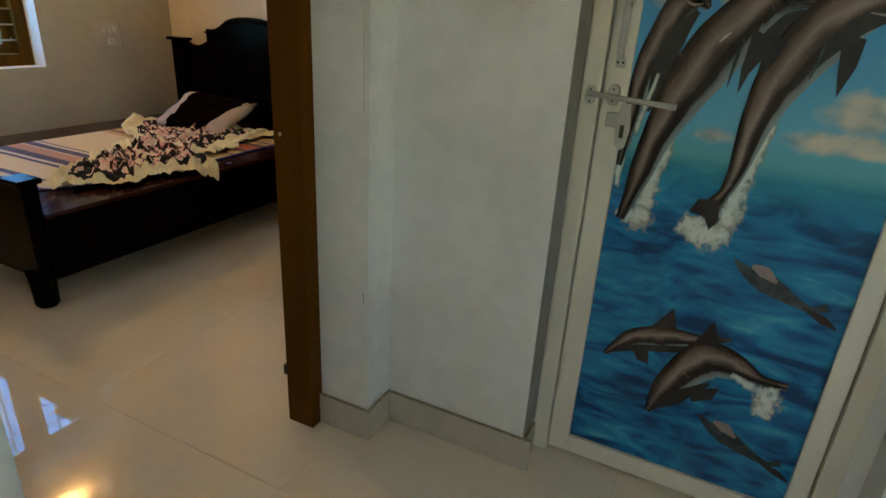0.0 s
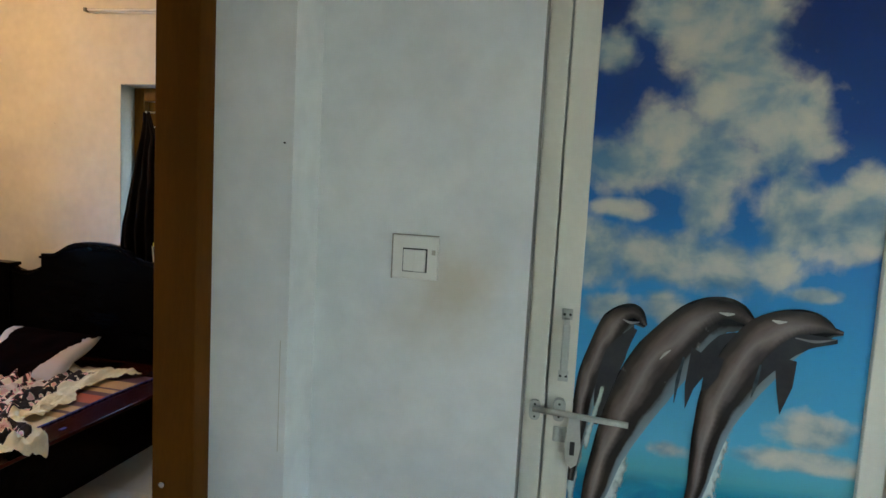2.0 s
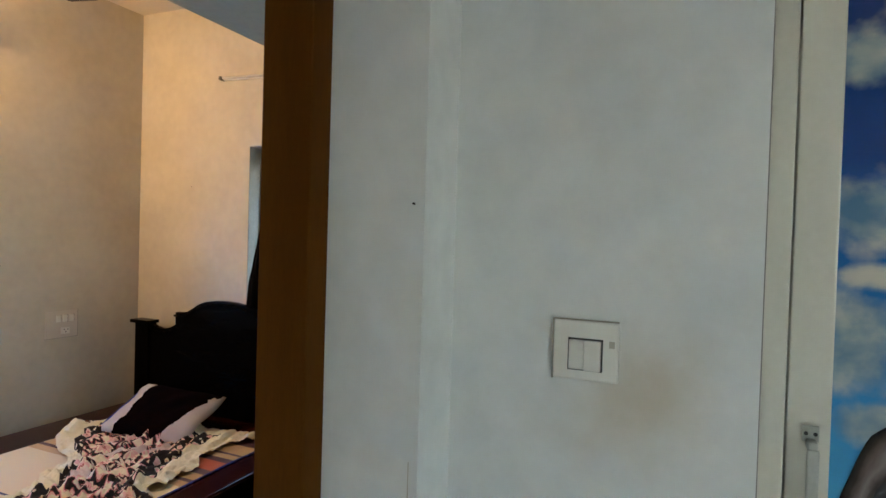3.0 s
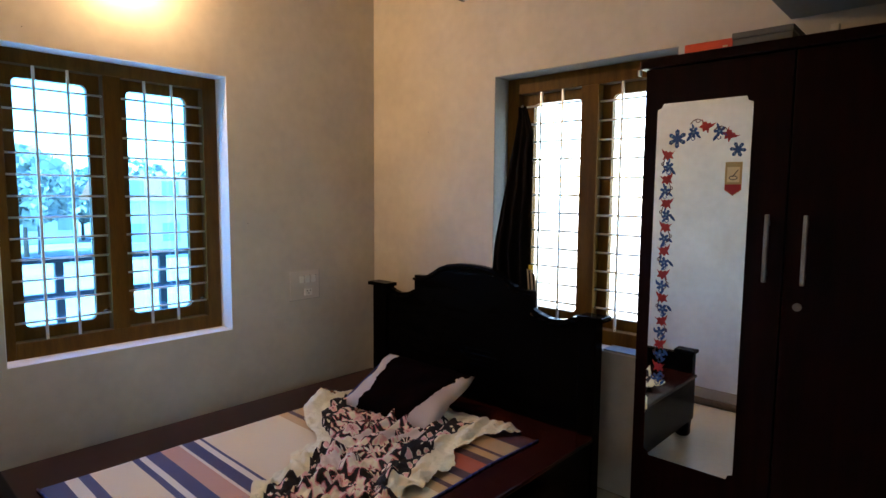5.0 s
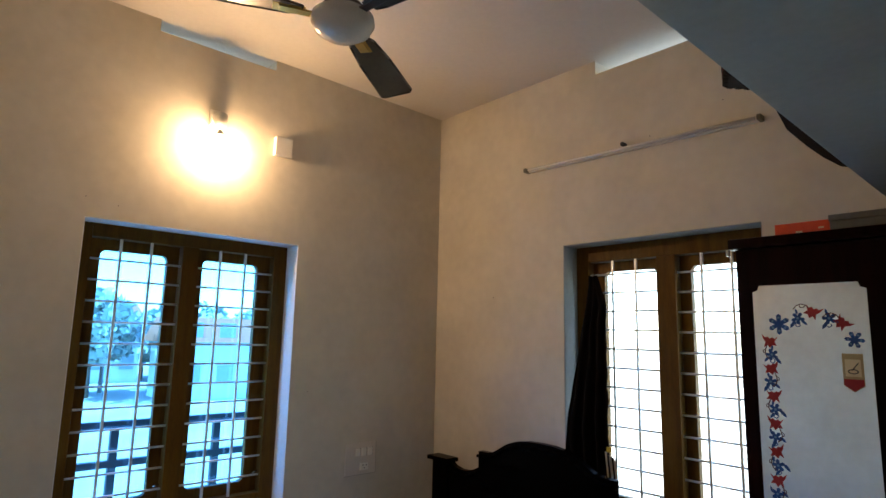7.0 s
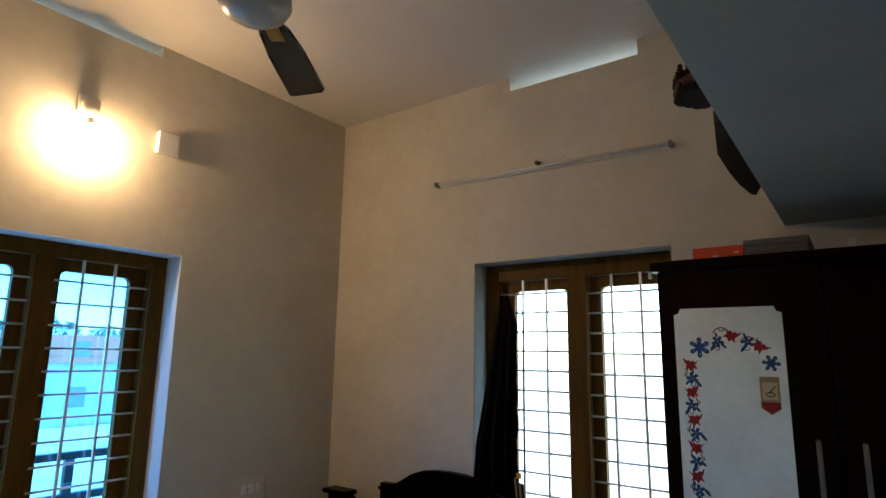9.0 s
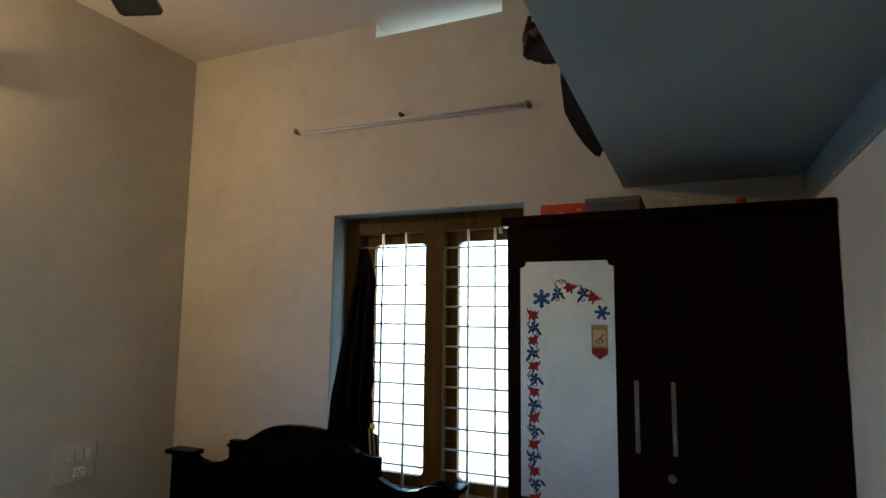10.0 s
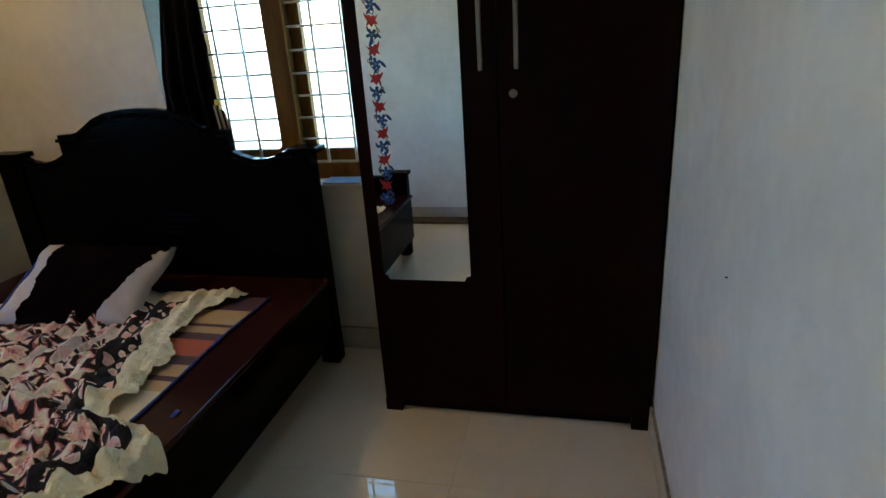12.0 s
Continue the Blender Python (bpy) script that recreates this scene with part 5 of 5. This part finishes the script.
# trailing water
ribbon([(-0.238, 1.03), (-0.250, 0.96), (-0.258, 0.89), (-0.256, 0.83)], (0.006, 0.013, 0.012, 0.008), 1, FOAM)
ribbon([(-0.142, 1.02), (-0.160, 0.94), (-0.178, 0.86), (-0.186, 0.78), (-0.188, 0.73)], (0.008, 0.020, 0.030, 0.036, 0.030), 1, FOAM)
ribbon([(-0.245, 0.79), (-0.205, 0.775), (-0.160, 0.785)], (0.020, 0.045, 0.020), 2, FOAM)
ribbon([(0.052, 1.06), (0.034, 0.98), (0.016, 0.90), (0.006, 0.82), (-0.002, 0.75)], (0.010, 0.022, 0.030, 0.036, 0.030), 1, FOAM)
ribbon([(-0.100, 0.785), (-0.040, 0.765), (0.030, 0.765)], (0.030, 0.058, 0.030), 2, FOAM)
ribbon([(-0.205, 1.12), (-0.222, 1.04), (-0.236, 0.97)], (0.004, 0.010, 0.006), 5, FOAM)
ribbon([(0.185, 0.41), (0.195, 0.36), (0.190, 0.31)], (0.030, 0.042, 0.026), 6, FOAM)
ribbon([(0.10, 0.415), (0.15, 0.395), (0.20, 0.385)], (0.008, 0.016, 0.010), 6, FOAM)
# leaping shapes
ribbon([(-0.129, 1.256), (-0.155, 1.277), (-0.185, 1.254), (-0.211, 1.198), (-0.232, 1.140), (-0.244, 1.072), (-0.251, 0.985), (-0.259, 0.895)], (0.005, 0.026, 0.036, 0.031, 0.027, 0.022, 0.014, 0.007), 3)
ribbon([(-0.150, 1.250), (-0.185, 1.190), (-0.205, 1.10), (-0.215, 1.03)], (0.006, 0.022, 0.018, 0.004), 4, INK)
ribbon([(0.088, 1.273), (0.052, 1.290), (0.018, 1.293), (-0.025, 1.267), (-0.088, 1.188), (-0.124, 1.124), (-0.158, 1.046), (-0.186, 0.965), (-0.204, 0.890), (-0.218, 0.825), (-0.234, 0.762)], (0.005, 0.030, 0.041, 0.053, 0.061, 0.058, 0.047, 0.034, 0.028, 0.018, 0.011), 5)
ribbon([(0.075, 1.255), (0.030, 1.235), (-0.010, 1.185), (-0.030, 1.130)], (0.010, 0.022, 0.018, 0.004), 7, INK)
printed([(-0.034, 1.222), (-0.006, 1.208), (-0.020, 1.145), (-0.037, 1.088), (-0.041, 1.140)], 8, INK)
ribbon([(0.244, 1.279), (0.228, 1.280), (0.206, 1.281), (0.165, 1.278), (0.116, 1.250), (0.075, 1.195), (0.040, 1.126), (0.019, 1.056), (0.008, 0.985), (0.000, 0.920), (-0.014, 0.868), (-0.036, 0.826)], (0.004, 0.009, 0.029, 0.044, 0.058, 0.058, 0.050, 0.036, 0.027, 0.019, 0.013, 0.022), 9)
ribbon([(0.235, 1.262), (0.17, 1.252), (0.12, 1.205), (0.09, 1.150)], (0.004, 0.018, 0.016, 0.003), 10, INK)
printed([(0.124, 1.222), (0.166, 1.214), (0.163, 1.160), (0.144, 1.100), (0.134, 1.150)], 11, INK)
printed([(-0.004, 1.212), (0.030, 1.205), (0.022, 1.165), (0.004, 1.138), (-0.009, 1.130)], 11, INK)
printed([(-0.065, 0.845), (-0.020, 0.85), (-0.012, 0.80), (-0.028, 0.775), (-0.045, 0.805), (-0.08, 0.812)], 11, INK)
# swimming shapes
ribbon([(-0.210, 0.373), (-0.150, 0.437), (-0.073, 0.465), (0.014, 0.482), (0.080, 0.505)][::-1], (0.004, 0.018, 0.034, 0.026, 0.006), 3)
ribbon([(-0.190, 0.385), (-0.13, 0.415), (-0.04, 0.440), (0.03, 0.468)], (0.003, 0.010, 0.010, 0.003), 4, INK)
printed([(-0.105, 0.490), (-0.045, 0.500), (-0.062, 0.555)], 4, INK)
printed([(-0.140, 0.410), (-0.100, 0.415), (-0.095, 0.375), (-0.125, 0.380)], 4, INK)
ribbon([(-0.071, 0.232), (-0.036, 0.328), (0.034, 0.430), (0.100, 0.436), (0.165, 0.418), (0.227, 0.419)][::-1], (0.010, 0.016, 0.040, 0.056, 0.036, 0.008), 5)
ribbon([(-0.062, 0.245), (-0.01, 0.30), (0.06, 0.37)], (0.006, 0.020, 0.005), 6, INK)
printed([(0.0, 0.470), (0.062, 0.480), (0.034, 0.548)], 6, INK)
printed([(0.01, 0.335), (0.085, 0.365), (0.075, 0.325), (0.030, 0.302)], 7, INK)
for dx, dz in ((0.0, 0.0), (0.012, -0.445)):
    ribbon([(0.043 + dx, 0.715 + dz), (0.075 + dx, 0.690 + dz), (0.120 + dx, 0.672 + dz), (0.185 + dx, 0.642 + dz), (0.225 + dx, 0.632 + dz), (0.252 + dx, 0.645 + dz)], (0.003, 0.014, 0.026, 0.012, 0.006, 0.011), 3, SLATE)
    ribbon([(0.082 + dx, 0.708 + dz), (0.110 + dx, 0.698 + dz), (0.140 + dx, 0.678 + dz)], (0.005, 0.015, 0.004), 4, PALEGREY)
    ribbon([(0.205 + dx, 0.632 + dz), (0.250 + dx, 0.612 + dz), (0.280 + dx, 0.596 + dz)], (0.004, 0.010, 0.002), 4, INK)

# gleams on the wet heads and the pale jaws
for line_, w_, tone_ in (([(0.112, 1.294), (0.126, 1.291), (0.140, 1.293)], 0.004, GLEAM), ([(0.012, 1.300), (0.028, 1.298), (0.042, 1.300)], 0.004, GLEAM), ([(-0.176, 1.268), (-0.160, 1.262), (-0.142, 1.265)], 0.003, PALEGREY), ([(0.158, 1.262), (0.195, 1.258), (0.232, 1.266)], 0.003, PALEGREY), ([(-0.095, 1.190), (-0.086, 1.202), (-0.075, 1.212)], 0.003, GLEAM)):
    ribbon(line_, (0.001, w_, 0.001), 12, tone_)
for line_ in ([(-0.048, 1.20), (-0.056, 1.15), (-0.060, 1.10)], [(0.10, 1.20), (0.094, 1.16), (0.088, 1.13)]):
    ribbon(line_, (0.002, 0.004, 0.001), 12, SLATE)

# bolt, latch and pull handle
bolt = part("bolt", rod(bmesh.new(), (-0.352, 1.405, 1.060), (-0.152, 1.405, 1.049), 0.0065, seg=12), ALUM, bd, "dull aluminium sliding bolt")
def oval_plate(x, z, w, h, y0, y1):
    pts = [(x + w * math.copysign(abs(math.cos(a)) ** 0.7, math.cos(a)), z + h * math.copysign(abs(math.sin(a)) ** 0.7, math.sin(a))) for a in (2 * math.pi * k / 20 for k in range(20))]
    return prism(bmesh.new(), pts, lambda u, v: Vector((u, y0, v)), (0, y1 - y0, 0))


for x, z, w, h, y0, y1 in ((-0.347, 1.056, 0.0125, 0.022, 1.408, 1.4178), (-0.295, 1.060, 0.0135, 0.024, 1.412, 1.4298)):
    plate = part("bolt_plate", oval_plate(x, z, w, h, y0, y1), ALUM, bolt)
    for dz in (-0.014, 0.014):
        part("screw", rod(bmesh.new(), (x, y0 - 0.0006, z + dz), (x, y0 + 0.001, z + dz), 0.0026, seg=8), DARKSLOT, bd)
bm = bmesh.new()
prism(bm, [(-0.272, 1.045), (-0.250, 1.045), (-0.244, 0.985), (-0.250, 0.945), (-0.262, 0.935), (-0.276, 0.950), (-0.278, 0.995)], lambda x, z: Vector((x, 1.412, z)), (0, 0.004, 0))
part("hasp", bm, ALUM, bolt)
part("hasp_slot", boxes((-0.267, -0.257, 1.4105, 1.4119, 0.965, 0.995)), DARKSLOT, bolt)
part("staple", boxes((-0.305, -0.275, 1.4235, 1.4297, 0.985, 1.020), bevel=0.004), ALUM, bolt)
pull = part("pull_handle", boxes((-0.300, -0.284, 1.400, 1.407, 1.150, 1.252), bevel=0.003), ALUM, bd, "dull aluminium pull handle")
part("pull_post", boxes((-0.298, -0.286, 1.404, 1.4297, 1.140, 1.153), bevel=0.002), ALUM, pull)
part("pull_post", boxes((-0.298, -0.286, 1.404, 1.4297, 1.249, 1.262), bevel=0.002), ALUM, pull)
for z in (1.133, 1.269):
    pl = part("pull_plate", boxes((-0.303, -0.281, 1.426, 1.4298, z - 0.012, z + 0.012), bevel=0.0015), ALUM, pull)
    for x in (-0.298, -0.286):
        part("screw", rod(bmesh.new(), (x, 1.4262, z), (x, 1.4252, z), 0.003, seg=8), DARKSLOT, pull)

# ---- reed roll at the foot of the south wall ----
bm = bmesh.new()
rod(bm, (-3.0, 0.575, 0.026), (-1.55, 0.570, 0.026), 0.026, seg=14)
solid("rolled_mat", bm, BROWNMAT, "thin brown rolled reed mat lying along the wall", "mat")

# ---- outdoors ----
solid("ground", boxes((-400, 400, -400, 400, -3.3, -3.2)), GROUNDMAT, "bare earth and grass reaching the horizon", "ground", "structure")
solid("balcony_floor", boxes((WEST - 1.6, WEST - 0.231, -1.0, 4.6, -0.35, -0.15)), CONCRETE, "grey concrete balcony floor", "balcony", "structure")
rl = thing("balcony_railing", "black steel balcony railing outside the window", "railing")
RX = -4.78
for z in (1.115, 0.915):
    part("rail", boxes((RX - 0.02, RX + 0.02, -0.9, 4.5, z - 0.018, z + 0.018), bevel=0.004), BLACKSTEEL, rl)
for k in range(9):
    y = -0.45 + 0.54 * k + 0.02
    part("post", boxes((RX - 0.018, RX + 0.018, y - 0.02, y + 0.02, -0.15, 1.097), bevel=0.003), BLACKSTEEL, rl)


def house(x, y, w, d, h, label):
    """A far two-storey house with windows towards us and a pitched roof."""
    o = thing("house", label, "house")
    part("wall", boxes((x - d, x, y, y + w, -3.2, h)), CONCRETE, o)
    bm = bmesh.new()
    prism(bm, [(x - d - 0.5, h), (x + 0.6, h), (x - d / 2, h + 1.8)], lambda a, z: Vector((a, y - 0.5, z)), (0, w + 1.0, 0))
    part("roof", bm, ROOFTILE, o)
    for z in (-2.0, 1.0):
        for k in range(int(w // 2.4)):
            wn_ = part("window", boxes((x - 0.02, x + 0.04, y + 0.8 + 2.4 * k, y + 2.0 + 2.4 * k, z, z + 1.3)), DARKWIN, o)
            part("sill", boxes((x + 0.001, x + 0.14, y + 0.7 + 2.4 * k, y + 2.1 + 2.4 * k, z - 0.1, z - 0.01)), CONCRETE, wn_)
    return o


house(-62, 5.2, 12.0, 8.0, 2.4, "pale rendered two-storey house beyond the balcony")
house(-44, 14.5, 7.0, 5.0, 0.9, "small pale house among the trees beyond the balcony")


def tree(x, y, h, seed):
    rnd = random.Random(seed)
    t = thing("tree", "leafy green tree beyond the balcony", "tree", "trees outside")
    bm = bmesh.new()
    rod(bm, (x, y, -3.2), (x, y, -3.2 + h * 0.55), 0.18, 0.09, 8)
    for k in range(6):
        a = k * 1.1
        rod(bm, (x, y, -3.2 + h * (0.35 + 0.03 * k)), (x + 1.3 * math.cos(a), y + 1.3 * math.sin(a), -3.2 + h * (0.6 + 0.05 * k)), 0.06, 0.02, 6)
    part("trunk", bm, BARK, t)
    vs, fs = [], []
    for _ in range(1300):
        c = Vector((rnd.gauss(0, 1), rnd.gauss(0, 1), rnd.gauss(0, 1)))
        c = c.normalized() * (rnd.random() ** 0.4)
        p = Vector((x + c.x * h * 0.42, y + c.y * h * 0.42, -3.2 + h * 0.66 + c.z * h * 0.32))
        if noise.noise(p * 0.6) < -0.10:
            continue
        q = Euler((rnd.uniform(0, 6), rnd.uniform(0, 6), rnd.uniform(0, 6))).to_matrix()
        n = len(vs)
        s = rnd.uniform(0.30, 0.65)
        vs += [p + q @ Vector(v) * s for v in ((-0.5, 0, 0), (0, -0.8, 0.1), (0.5, 0, 0), (0, 0.8, 0.1))]
        fs.append((n, n + 1, n + 2, n + 3))
    me = bpy.data.meshes.new("crown")
    me.from_pydata([tuple(v) for v in vs], [], fs)
    me.materials.append(LEAF)
    c = new("crown", me)
    c.parent = t
    return t


rnd = random.Random(11)
for k in range(16):
    tree(-47 - 2.1 * k + rnd.uniform(-2, 2), 9 + 1.5 * k + rnd.uniform(-5, 5), rnd.uniform(5.0, 8.2), k + 1)
# ---- floor tiles ----
floor = solid("floor", boxes((WEST - 0.23, HALLE + 0.2, HALLS - 0.2, NORTH + 0.23, -0.2, -0.004)), GROUT, "polished cream vitrified tile floor", "floor", "structure")
xs = [WEST - 0.2] + [-0.91 + 0.8 * k for k in range(-3, 4)] + [HALLE + 0.1]
ys = [HALLS - 0.1] + [0.90 + 0.8 * k for k in range(-3, 3)] + [NORTH + 0.2]
for a, b in zip(xs, xs[1:]):
    for c, d in zip(ys, ys[1:]):
        part("tile", boxes((a + 0.0006, b - 0.0006, c + 0.0006, d - 0.0006, -0.02, 0.0)), TILE, floor)
